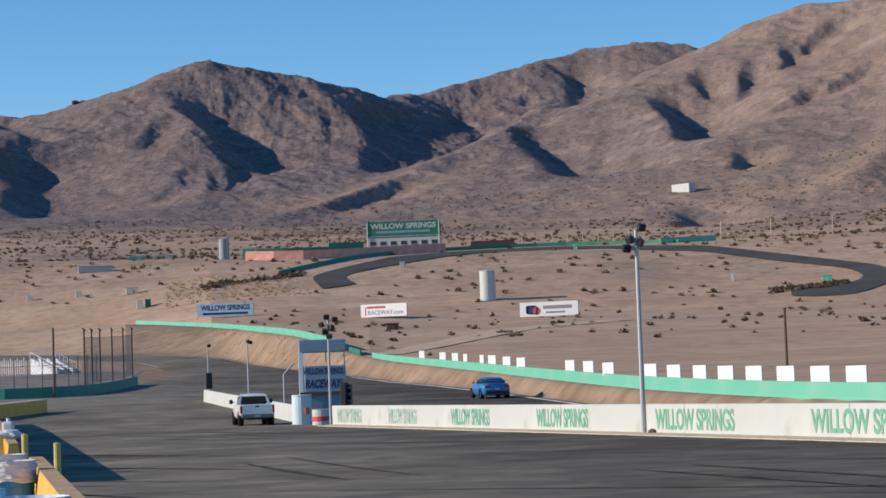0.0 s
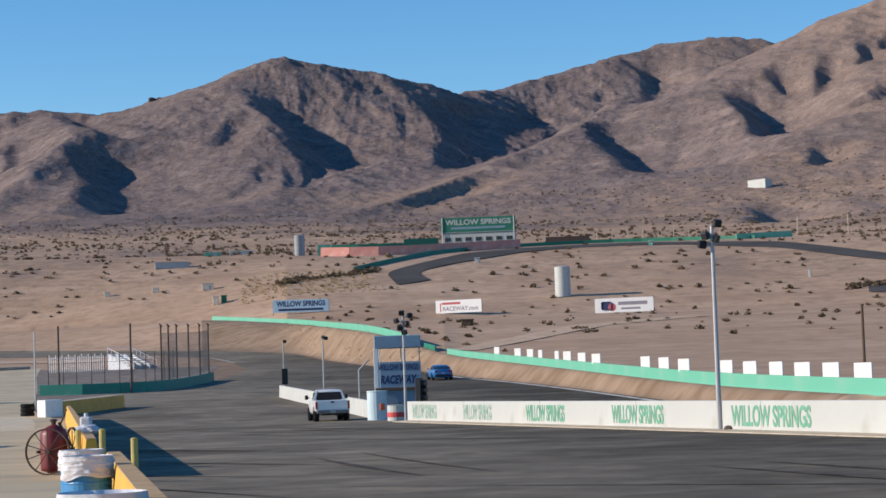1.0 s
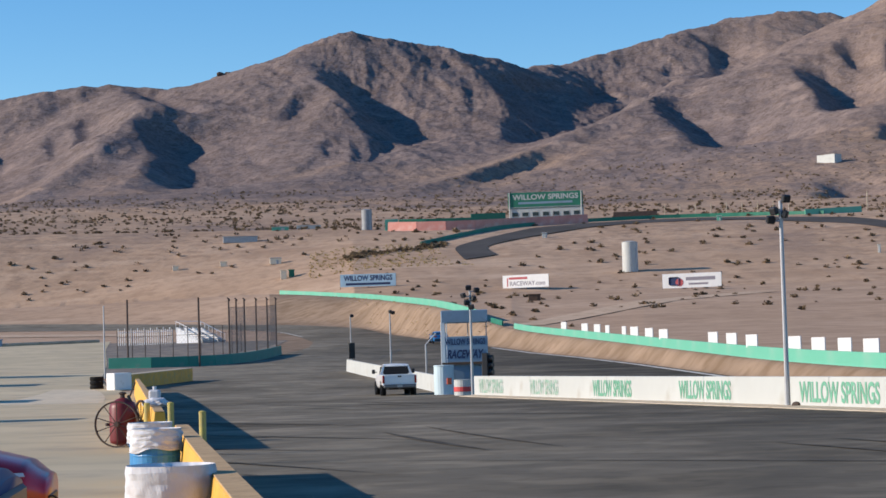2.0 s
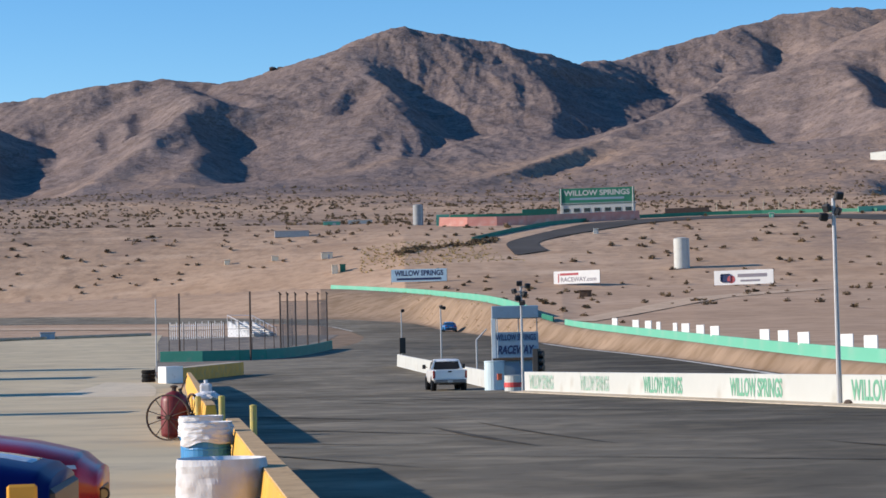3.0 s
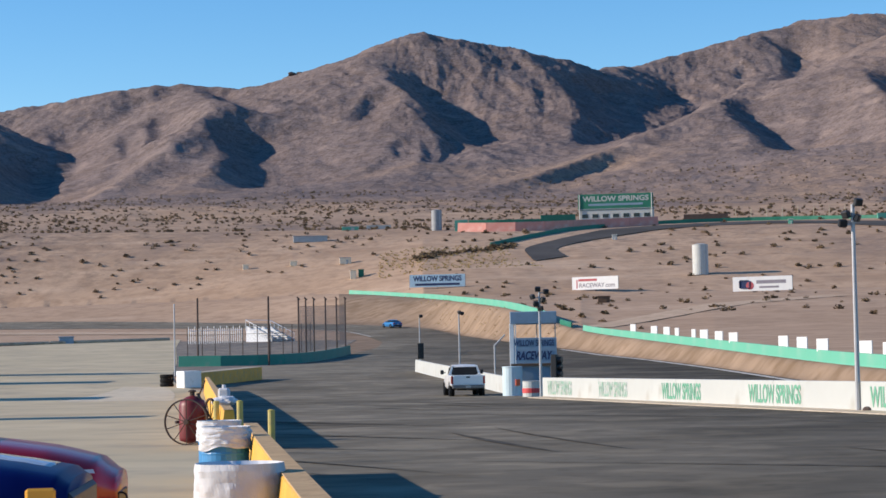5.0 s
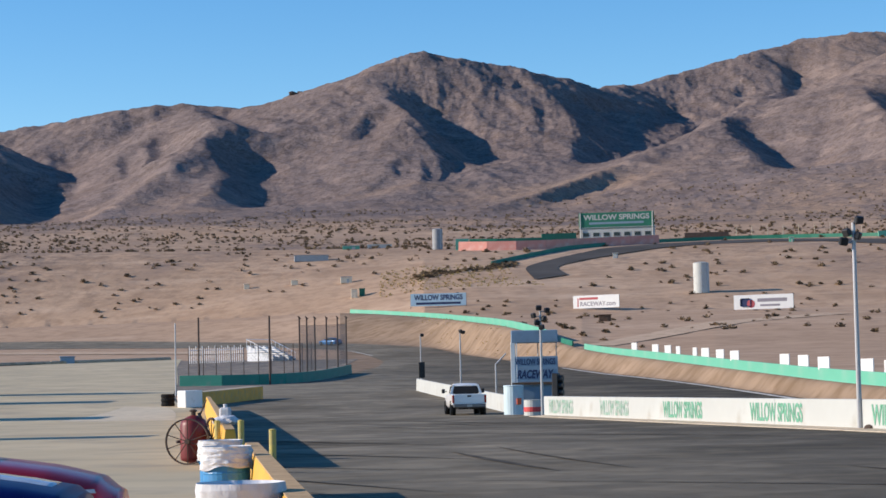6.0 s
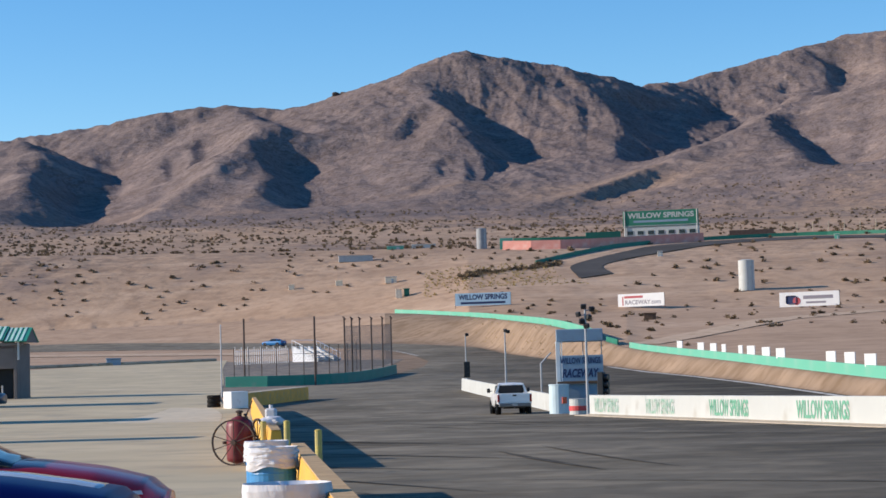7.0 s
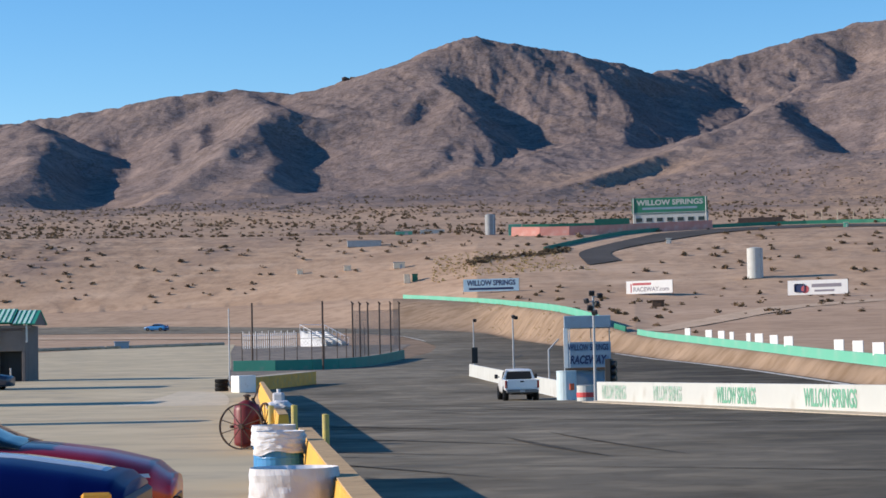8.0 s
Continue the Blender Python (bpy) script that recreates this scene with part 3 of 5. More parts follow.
# white lettered wall beside the pit lane; x runs from its far end towards the camera
WALL_A, WALL_U = Vector((-4.82, 92.15)), Vector((0.330, -0.944))
white_wall = thing("pit_wall", pose(WALL_A.x, WALL_A.y, 0, 0, 0, math.degrees(math.atan2(WALL_U.y, WALL_U.x))), "white painted concrete pit wall lettered in green", "wall")
for a, b in ((0.0, 8.1), (8.12, 17.2), (17.22, 26.28), (26.3, 35.36), (35.38, 44.4), (44.42, 53.5), (53.52, 62.6)):
    ob = part("wall_panel", prism([(-0.11, 0.0), (-0.11, 0.90), (0.11, 0.90), (0.11, 0.0)], b - a, pose(0, 0, 0, 0, 0, 90), 0.015), M_WHITE, white_wall)
    ob.location = ((a + b) / 2, 0, 0.03)
part("footing", prism([(-0.85, 0), (-0.80, 0.075), (-0.1, 0.11), (0.1, 0.11), (0.3, 0)], 62.6, Matrix.Translation((31.3, 0, 0)) @ pose(0, 0, 0, 0, 0, 90)), M_CONCRETE, white_wall, "dusty bare concrete footing")
for a, b in ((0.8, 4.4), (8.1, 11.7), (15.7, 19.75), (24.2, 28.5), (33.45, 38.4), (42.55, 48.0), (52.3, 57.5)):
    letters("lettering", "WILLOW SPRINGS", b - a, 0.60, pose((a + b) / 2, -0.119, 0.50, 0, 0, 0), M_LETTER_FADED if a < 14 else M_LETTER_GREEN, white_wall, bold=0.025, label="faded green painted lettering")


def run_wall(name, path, h, material, label, seg=6.0, wide=0.16, top=0.14, group=""):
    """Barrier segments end to end along a path on the ground."""
    t = thing(name, Matrix(), label, "barrier", group)
    p = np.array(path, float)
    s = np.concatenate([[0], np.cumsum(np.hypot(*np.diff(p, axis=0).T))])
    n = max(1, round(s[-1] / seg))
    u = np.linspace(0, s[-1], n + 1)
    q = np.stack([np.interp(u, s, p[:, 0]), np.interp(u, s, p[:, 1])], 1)
    for _ in range(2):
        q[1:-1] = (q[:-2] + 2 * q[1:-1] + q[2:]) / 4
    for a, b in zip(q, q[1:]):
        m, length = line_pose(tuple(a), tuple(b), -0.2)
        ob = part("barrier_segment", barrier(length + 0.01, h + 0.18, wide, top, 0.012), material, t)
        ob.matrix_basis = m
    return t


run_wall("barrier_wall", [(-7.4, 104.4), (-11.8, 125), (-17.0, 149.0)], 0.92, M_WHITE, "white painted concrete barrier wall past the starter stand", 7.5)
SIDE = [tuple(q[:2]) for q in OUTER_LINE]
run_wall("barrier_wall", [q for q in SIDE if 48 < q[1] < 229], 0.72, M_MINT, "mint green painted concrete barrier wall on a dirt bank", 6.0)
run_wall("barrier_wall", [q for q in SIDE if 249 < q[1] < 431], 1.2, M_MINT, "mint green painted barrier wall curving along the bank", 8.0)
run_wall("barrier_wall", [q for q in SIDE if 236 < q[1] < 246], 0.75, M_GREEN, "low dark green barrier closing a gap in the wall", 5.0)
# curved barrier, its shaded face coloured dark teal
BEND_LINE = [(-40.3, 174.7), (-37.3, 174.2), (-34.8, 173.8), (-32.6, 173.4), (-31.0, 178), (-30.4, 187), (-30.2, 198), (-30.6, 209)]
run_wall("barrier_wall", BEND_LINE, 0.95, M_SHADED_GREEN, "curved green barrier below a catch fence, coloured dark for its shaded face", 4.0)


# yellow pit walls with bare worn tops
def yellow_wall(a, b, h, joints, label, top=0.21):
    m, length = line_pose(a, b)
    t = thing("pit_barrier", m, label, "barrier", "yellow pit barriers")
    cuts = [0.0, *joints, length]
    for p, q in zip(cuts, cuts[1:]):
        ob = part("barrier_segment", prism([(-0.20, 0), (-0.20, 0.10), (-top / 2, h), (top / 2, h), (0.20, 0.10), (0.20, 0)], q - p - 0.03, pose(0, 0, 0, 0, 0, 90), 0.02), M_YELLOW, t)
        ob.location = ((p + q) / 2, 0, 0)
        cap = part("cap", box(q - p - 0.035, top - 0.005, 0.012, bevel=0.004), M_CAP, ob, "bare worn concrete top")
        cap.location = (0, 0, h - 0.003)
    return t


yellow_wall((-6.16, 31.5), (-0.9, 7.6), 0.85, [5.7, 15.6], "yellow painted concrete pit barrier with a worn bare top")
yellow_wall((-24.6, 113.5), (-8.5, 41.2), 0.85, [9 * k for k in range(1, 9)], "yellow painted concrete pit barrier with a worn bare top")
m, length = line_pose((-27.5, 121), (-26.2, 135.5), 0.03)
t = thing("pit_barrier", m, "short wide yellow barrier with a white painted end", "barrier", "yellow pit barriers")
part("body", box(length, 1.05, 0.85, (length / 2, 0, 0), 0.03), M_SHADED_YELLOW, t)
part("cap", box(length - 0.02, 1.0, 0.012, (length / 2, 0, 0.847), 0.004), M_CONCRETE, t, "bare worn concrete top")
part("end_block", box(1.1, 1.15, 1.0, (-0.05, -0.2, 0.0), 0.03, turn=-48), M_BRIGHTWHITE, t, "white painted end block")


# ---- starter stand and pit exit ----
def starter_stand():
    t = thing("starter_stand", pose(-5.72, 99.85, 0, 0, 0, 3), "blue-grey wooden starter stand with a roof and lettered panel", "tower")
    part("roof", box(2.22, 1.5, 0.60, (0, 0, 3.42), 0.03), M_BLUEGREY, t)
    for x, y in ((-1.04, -0.68), (-0.86, -0.68), (-1.04, 0.68), (1.04, 0.68), (0.15, 0.68)):
        part("post", box(0.20 if x < -1 else 0.05, 0.11, 3.45, (x, y, 0), 0.01), M_BRIGHTWHITE if x < 0 else M_STEEL, t)
    part("sign_panel", box(2.14, 0.06, 1.22, (0.02, -0.70, 1.55), 0.01), M_BLUEGREY, t)
    letters("lettering", "WILLOW SPRINGS", 1.9, 0.30, pose(0.02, -0.736, 2.52), M_NAVY, t, bold=0.02)
    letters("lettering", "RACEWAY", 1.75, 0.42, pose(0.02, -0.736, 1.93), M_NAVY, t, bold=0.04, slant=0.25)
    part("floor", box(2.2, 1.5, 0.1, (0, 0, 1.44), 0.01), M_WOOD, t)
    part("base_panel", box(1.75, 1.3, 1.42, (-0.1, 0.1, 0.0), 0.02), M_BLUEGREY, t)


starter_stand()
M_PALEBLUE = mat("pale_blue_paint", (0.50, 0.62, 0.66), 0.6, spread=0.06, size=0.6)
M_ORANGE = mat("orange_red_paint", (0.75, 0.14, 0.06), 0.5, spread=0.06, size=0.3)
M_REDSTRIPE = mat("red_stripe_paint", (0.55, 0.06, 0.06), 0.6, spread=0.12, size=0.2)
t = thing("tank", pose(-6.67, 98.3, 0), "pale blue steel tank with an orange square", "tank")
part("shell", lathe([(0.48, 0), (0.49, 0.04), (0.47, 0.06), (0.47, 1.36), (0.49, 1.38), (0.48, 1.42), (0.40, 1.43)], 20), M_PALEBLUE, t, smooth=False)
part("square_mark", box(0.24, 0.05, 0.30, (0.28, -0.42, 0.52), 0.008, turn=32), M_ORANGE, t, "orange warning square")
t = thing("drum", pose(-5.55, 94.8, 0), "white steel drum with a red band", "drum")
part("shell", lathe([(0.44, 0), (0.45, 0.03), (0.43, 0.05), (0.43, 0.24), (0.44, 0.26), (0.43, 0.28), (0.43, 0.52), (0.44, 0.54), (0.43, 0.56), (0.43, 0.74), (0.45, 0.76), (0.40, 0.77)], 20), M_WHITE, t)
part("band", lathe([(0.437, 0.22), (0.447, 0.24), (0.447, 0.42), (0.437, 0.44)], 20), M_REDSTRIPE, t, "red painted band")


def light_pole(m, h, r, heads, label, material=None, arm=0.35):
    """A tapered pole with a cross arm and floodlights turned several ways."""
    material = material or M_STEEL
    t = thing("light_pole", m, label, "light pole")
    part("pole", tube((0, 0, 0), (0, 0, h), r, r * 0.7, 10), material, t, smooth=False)
    part("base_plate", box(r * 5, r * 5, 0.04, bevel=0.006), material, t)
    for i, (x, dz, turn) in enumerate(heads):
        ob = part("floodlight", box(0.26 * arm / 0.35, 0.16, 0.22 * arm / 0.35, (0, 0, -0.1), 0.03), M_BLACK, t)
        ob.matrix_basis = pose(x, -0.05, h + dz, 20, 0, turn)
        a = part("arm", tube((0, 0, h + dz - 0.04), (x, -0.03, h + dz - 0.02), 0.025, n=6), material, t)
    return t


light_pole(pose(5.83, 61.2, 0), 6.05, 0.078, [(0.16, 0.05, 30), (-0.20, -0.30, -50), (-0.30, -0.55, 15), (0.12, -0.40, 70)], "grey steel light pole with dark floodlights beside the pit wall")
light_pole(pose(-5.06, 93.4, 0), 4.75, 0.07, [(0.3, 0.0, 30), (-0.3, -0.22, -50), (-0.06, 0.12, 0), (0.16, -0.35, 60), (-0.15, -0.55, 20), (0.05, -0.75, -20)], "grey steel light pole with clustered dark floodlights")
light_pole(pose(-12.98, 139.4, height(-12.98, 139.4)), 4.15, 0.065, [(0.22, 0.0, 30), (0.05, 0.08, -40)], "slim grey light pole with two lamps")
light_pole(pose(-17.2, 153.2, height(-17.2, 153.2)), 4.0, 0.055, [(0.12, 0.0, 20)], "slim grey light pole with one lamp")


def signal(m, label):
    t = thing("track_signal", m, label, "signal")
    part("stand", box(0.08, 0.08, 1.2, bevel=0.01), M_STEEL, t)
    part("housing", box(0.46, 0.28, 1.15, (0, 0, 0.80), 0.03), M_BLACK, t)
    for z in (1.05, 1.37, 1.69):
        part("visor", lathe([(0.15, -0.20), (0.16, -0.20), (0.16, 0), (0.12, 0)], 12, m=Matrix.Translation((0, -0.15, z)) @ pose(0, 0, 0, -90, 0, 0)), M_BLACK, t)
        part("lens", lathe([(0.11, 0), (0.12, 0.02), (0.05, 0.04)], 12, m=Matrix.Translation((0, -0.15, z)) @ pose(0, 0, 0, 90, 0, 0)), M_RUST, t, "unlit dark lens")


signal(pose(-16.9, 151.0, height(-16.9, 151.0) + 0.1, 0, 0, 6), "black track signal at the barrier's far end")
signal(pose(-4.62, 97.6, 0.0, 0, 0, 75), "black track signal turned side-on by the stand")
t = thing("lamp_post", pose(-8.3, 109.0, height(-8.3, 109.0)), "thin grey pipe post bent over at the top", "post")
part("pipe", tube((0, 0, 0), (0, 0, 2.4), 0.045, n=8), M_STEEL, t)
part("bent_arm", tube((0, 0, 2.38), (0.55, 0, 2.95), 0.045, 0.04, 8), M_STEEL, t)

for a, b in (((-99, 256), (-82.5, 279)), ((-82.5, 279), (-69.5, 295))):
    m, length = line_pose(a, b, -0.03)
    t = thing("kerb", m, "low dusty concrete kerb along the apron edge", "kerb", "apron kerbs")
    part("body", box(length, 0.9, 0.45, (length / 2, 0, 0), 0.12), M_DIRT, t)


# dark rubber laid on the tarmac
M_RUBBER = mat("tyre_rubber_mark", (0.075, 0.066, 0.054), 0.9, spread=0.3, size=2.0, second=(0.12, 0.106, 0.086), second_size=0.9, second_cut=(0.45, 0.6))


def tyre_marks():
    rng = random.Random(5)
    verts, faces = [], []
    for k in range(64):
        x, y = rng.uniform(-16, 16), rng.uniform(24, 130)
        a, bend = radians(rng.choice((112, 120, 129, 138)) + rng.uniform(-8, 8)), rng.uniform(-0.009, 0.010)
        for lane in ((0.0, 1.5) if k % 2 else (0.0,)):
            px, py, pa = x + lane * math.sin(a), y - lane * math.cos(a), a
            n, w = rng.randint(10, 30), rng.uniform(0.04, 0.13)
            first = len(verts)
            for i in range(n):
                s = w * math.sin(math.pi * (i + 0.3) / n)
                nx, ny = -math.sin(pa) * s, math.cos(pa) * s
                z = height(px, py) + 0.062 + 0.0004 * (k % 9)
                verts += [(px + nx, py + ny, z), (px - nx, py - ny, z)]
                if i:
                    j = first + 2 * i
                    faces.append((j - 2, j - 1, j + 1, j))
                px, py, pa = px + 0.8 * math.cos(pa), py + 0.8 * math.sin(pa), pa + bend
    keep = [f for f in faces if all(inside(verts[i][0], verts[i][1]) for i in f)]
    me = bpy.data.meshes.new("tyre_marks")
    me.from_pydata(verts, [], keep)
    me.materials.append(M_RUBBER)
    tagged(new("tyre_marks", me), "dark curved tyre marks on the asphalt", "tyre marks", kind="stuff")


def inside(x, y):
    """On the tarmac and clear of the pit walls."""
    wall = WALL_A.x + (WALL_A.y - y) * 0.3496 if y < 92 else 1e3
    left = float(np.interp(y, [8, 66, 110, 160], [-1.0, -13.8, -23.5, -32]))
    return left + 0.6 < x < wall - 0.8 and (y < 90 or x < -20)


tyre_marks()


# ---- vehicles ----
M_GLASS = mat("car_glass", (0.02, 0.025, 0.03), 0.06, spread=0.05, size=1)
M_TYRE = mat("tyre_rubber", (0.018, 0.018, 0.018), 0.85, spread=0.1, size=0.2)
M_RIM = mat("alloy_rim", (0.45, 0.45, 0.46), 0.35, 0.8, spread=0.05, size=0.2)
M_CHROME = mat("chrome", (0.6, 0.6, 0.6), 0.15, 1.0, spread=0.03, size=0.5)
# darker copy of the chrome, carries the shadow on the pickup's rear bumper
M_SHADED_CHROME = mat("shaded_chrome", (0.16, 0.16, 0.17), 0.35, 0.7, spread=0.1, size=0.4)
M_REDLAMP = mat("red_lamp", (0.30, 0.01, 0.012), 0.25, spread=0.05, size=0.2)
M_AMBER = mat("amber_lamp", (0.75, 0.36, 0.05), 0.25, spread=0.08, size=0.2)
M_CLEARLAMP = mat("clear_lamp", (0.62, 0.62, 0.60), 0.15, spread=0.05, size=0.2)


def paint(name, c, coat=0.6):
    m = mat(name, c, 0.35, 0.0, spread=0.04, size=0.8)
    b = m.node_tree.nodes["Principled BSDF"]
    b.inputs["Coat Weight"].default_value, b.inputs["Coat Roughness"].default_value = coat, 0.06
    return m


M_TRUCKWHITE = paint("white_car_paint", (0.78, 0.78, 0.78))
M_CARBLUE = paint("bright_blue_car_paint", (0.02, 0.17, 0.42))
M_NAVYPAINT = paint("navy_blue_car_paint", (0.003, 0.010, 0.085), 0.03)
M_NAVYPAINT.node_tree.nodes["Principled BSDF"].inputs["Specular IOR Level"].default_value = 0.05
M_STRIPE = paint("silver_white_stripe", (0.55, 0.62, 0.70), 1.0)
M_REDPAINT = paint("dark_red_car_paint", (0.32, 0.008, 0.022), 0.35)
M_DARKPAINT = paint("dark_blue_grey_car_paint", (0.03, 0.035, 0.06))


def skin(stations, lower=True):
    """A car's outer shell: one ring for each (y, half width, bottom, top, tuck of the shoulder)."""
    out = []
    for y, w, lo, hi, tuck in stations:
        mid = lo + (hi - lo) * 0.55
        half = [(w * 0.86, lo), (w * 0.97, lo + (hi - lo) * 0.18), (w, mid), (w * 0.985, mid + (hi - mid) * 0.45), (w * (1 - tuck), hi - (hi - lo) * 0.06), (w * (1 - tuck) * 0.72, hi), (w * 0.3, hi + 0.018)]
        out.append([(x, y, z) for x, z in half] + [(-x, y, z) for x, z in reversed(half)])
    return out


def refine(stations, n):
    """Stations interpolated smoothly to n more between each pair."""
    s = np.array(stations, float)
    res = []
    for i in range(len(s) - 1):
        p0, p1, p2, p3 = s[max(i - 1, 0)], s[i], s[i + 1], s[min(i + 2, len(s) - 1)]
        for k in range(n):
            t = k / n
            q = 0.5 * (2 * p1 + (p2 - p0) * t + (2 * p0 - 5 * p1 + 4 * p2 - p3) * t * t + (3 * p1 - p0 - 3 * p2 + p3) * t ** 3)
            q[0] = p1[0] + (p2[0] - p1[0]) * t
            res.append(tuple(q))
    return res + [tuple(s[-1])]


def wheel(t, x, y, r, w=0.22, n=20):
    side = 1 if x > 0 else -1
    axle = pose(x, y, r, 0, 90, 0)
    wh = part("wheel", lathe([(r * 0.62, -w / 2), (r * 0.93, -w / 2), (r, -w * 0.33), (r, w * 0.33), (r * 0.93, w / 2), (r * 0.62, w / 2)], n, loop=True), M_TYRE, t)
    wh.matrix_basis = axle
    part("rim", lathe([(r * 0.1, side * w * 0.42), (r * 0.58, side * w * 0.30), (r * 0.63, side * w * 0.50), (r * 0.60, side * w * 0.20), (r * 0.1, side * w * 0.18)], n), M_RIM, wh)
    for k in range(5):
        sp = part("spoke", box(r * 0.56, r * 0.16, 0.03, (r * 0.30, 0, 0), 0.008), M_RIM, wh)
        sp.matrix_basis = pose(0, 0, side * w * 0.40, 0, 0, 72 * k)
    return wh


def arch(t, x, y, r):
    side = 1 if x > 0 else -1
    a = part("wheel_arch", lathe([(r * 1.02, -0.06), (r * 1.14, -0.06), (r * 1.14, 0.06), (r * 1.02, 0.06)], 22, loop=True), M_BLACK, t)
    a.matrix_basis = pose(x, y, r + 0.02, 0, 90, 0)
    # flat black disc on the body side stands in for the shaded wheel hollow
    c = part("arch_shade", lathe([(r * 1.10, -0.02), (r * 1.10, 0.012), (r * 0.4, 0.012)], 22), M_BLACK, t)
    c.matrix_basis = pose(x + side * 0.005, y, r + 0.02, 0, 90 * side, 0)


def car(name, m, label, body, stations, cabin, roof, wheels, front, rear, stripe=None, detail=2):
    """A two-door car that faces +y. cabin: glass stations, roof: painted cap stations."""
    t = thing(name, m, label, "car")
    part("body", rings(skin(refine(stations, 3 * detail))), body, t, smooth=True)
    part("cabin_glass", rings(skin(refine(cabin, 2 * detail))), M_GLASS, t, smooth=True)
    part("roof", rings(skin(refine(roof, 2 * detail))), body, t, smooth=True)
    hw = stations[len(stations) // 2][1]
    for x, y, r in wheels:
        for s in (-1, 1):
            arch(t, s * (hw - 0.035), y, r)
            wheel(t, s * (hw - 0.11), y, r)
    for n2, (bx, by, bz, sx, sy, sz, mt, turn) in front + rear:
        for s in ((-1, 1) if bx else (1,)):
            part(n2, box(sx, sy, sz, (s * bx, by, bz), min(sx, sy, sz) * 0.25, turn=s * turn), mt, t)
    for s in (-1, 1):
        part("mirror", box(0.16, 0.10, 0.12, (s * (hw + 0.06), cabin[-1][0] - 0.55, cabin[0][2] + 0.05), 0.03), body, t)
    if stripe:
        part("stripe", rings([[(x, y, z) for x, z in ((-0.30, hi - 0.05), (-0.28, hi + 0.020), (0.0, hi + 0.028), (0.28, hi + 0.020), (0.30, hi - 0.05))] for y, w, lo, hi, tk in refine(stations, 6) if 0.75 < y < stations[-1][0] - 0.12]), stripe, t, "pale silver bonnet stripe", smooth=True)
    return t


COUPE = [(-2.28, 0.70, 0.42, 0.78, 0.1), (-2.2, 0.84, 0.26, 0.93, 0.08), (-1.6, 0.91, 0.20, 1.00, 0.08), (-0.6, 0.92, 0.18, 0.95, 0.06), (0.5, 0.92, 0.18, 0.94, 0.06), (1.1, 0.92, 0.20, 0.92, 0.10), (1.7, 0.90, 0.22, 0.84, 0.14), (2.1, 0.82, 0.24, 0.74, 0.18), (2.27, 0.66, 0.30, 0.62, 0.2)]
COUPE_CAB = [(-1.75, 0.70, 0.90, 1.00, 0.1), (-1.1, 0.76, 0.88, 1.24, 0.16), (-0.4, 0.77, 0.88, 1.325, 0.2), (0.15, 0.77, 0.88, 1.29, 0.2), (0.95, 0.74, 0.86, 0.94, 0.1)]
COUPE_ROOF = [(-1.15, 0.60, 1.20, 1.262, 0.1), (-0.6, 0.64, 1.26, 1.335, 0.1), (-0.1, 0.645, 1.26, 1.335, 0.1), (0.2, 0.62, 1.22, 1.295, 0.1)]
REAR = [("tail_lamp", (0.62, -2.26, 0.72, 0.34, 0.10, 0.13, M_REDLAMP, 8)), ("bumper", (0, -2.24, 0.34, 1.5, 0.14, 0.16, M_BLACK, 0)), ("number_plate", (0, -2.31, 0.55, 0.30, 0.03, 0.14, M_WHITE, 0))]
FRONT = [("headlamp", (0.58, 2.13, 0.56, 0.32, 0.12, 0.13, M_CLEARLAMP, -25)), ("grille", (0, 2.24, 0.36, 0.9, 0.08, 0.16, M_BLACK, 0))]
moving_car = car("racing_coupe", pose(3, 135, 0.7), "bright blue two-door coupe driving round the track", M_CARBLUE, COUPE, COUPE_CAB, COUPE_ROOF, [(0, 1.38, 0.31), (0, -1.36, 0.32)], FRONT, REAR)
part("rear_wing", box(1.45, 0.28, 0.04, (0, -2.08, 1.14), 0.012), M_CARBLUE, moving_car)
for s in (-0.5, 0.5):
    part("wing_post", box(0.04, 0.16, 0.2, (s, -2.08, 0.95), 0.008), M_BLACK, moving_car)

# parked cars beside the pit barrier, noses towards it
MUSCLE = [(-2.35, 0.78, 0.42, 0.95, 0.1), (-1.7, 0.93, 0.22, 1.06, 0.07), (-0.5, 0.94, 0.18, 1.00, 0.05), (0.6, 0.94, 0.18, 1.06, 0.06), (1.2, 0.94, 0.20, 1.05, 0.09), (1.75, 0.93, 0.22, 1.015, 0.10), (2.15, 0.91, 0.22, 0.955, 0.10), (2.38, 0.88, 0.24, 0.91, 0.10), (2.45, 0.84, 0.30, 0.86, 0.1)]
MUSCLE_CAB = [(-1.7, 0.72, 0.98, 1.05, 0.1), (-1.1, 0.78, 0.95, 1.30, 0.16), (-0.4, 0.78, 0.95, 1.39, 0.2), (0.1, 0.78, 0.95, 1.36, 0.2), (0.85, 0.76, 0.95, 1.02, 0.1)]
MUSCLE_ROOF = [(-1.15, 0.62, 1.27, 1.33, 0.1), (-0.6, 0.66, 1.33, 1.405, 0.1), (-0.1, 0.66, 1.33, 1.40, 0.1), (0.15, 0.64, 1.29, 1.36, 0.1)]
MUSCLE_FRONT = [("headlamp", (0.86, 2.31, 0.71, 0.06, 0.17, 0.14, M_AMBER, 6)), ("grille", (0, 2.43, 0.54, 1.5, 0.10, 0.27, M_BLACK, 0)), ("side_marker", (0.90, 1.98, 0.44, 0.05, 0.14, 0.06, M_AMBER, 0)), ("bumper", (0, 2.46, 0.36, 1.62, 0.16, 0.17, M_STRIPE, 0)), ("bonnet_scoop", (0, 1.15, 1.05, 0.7, 0.7, 0.05, M_BLACK, 0))]
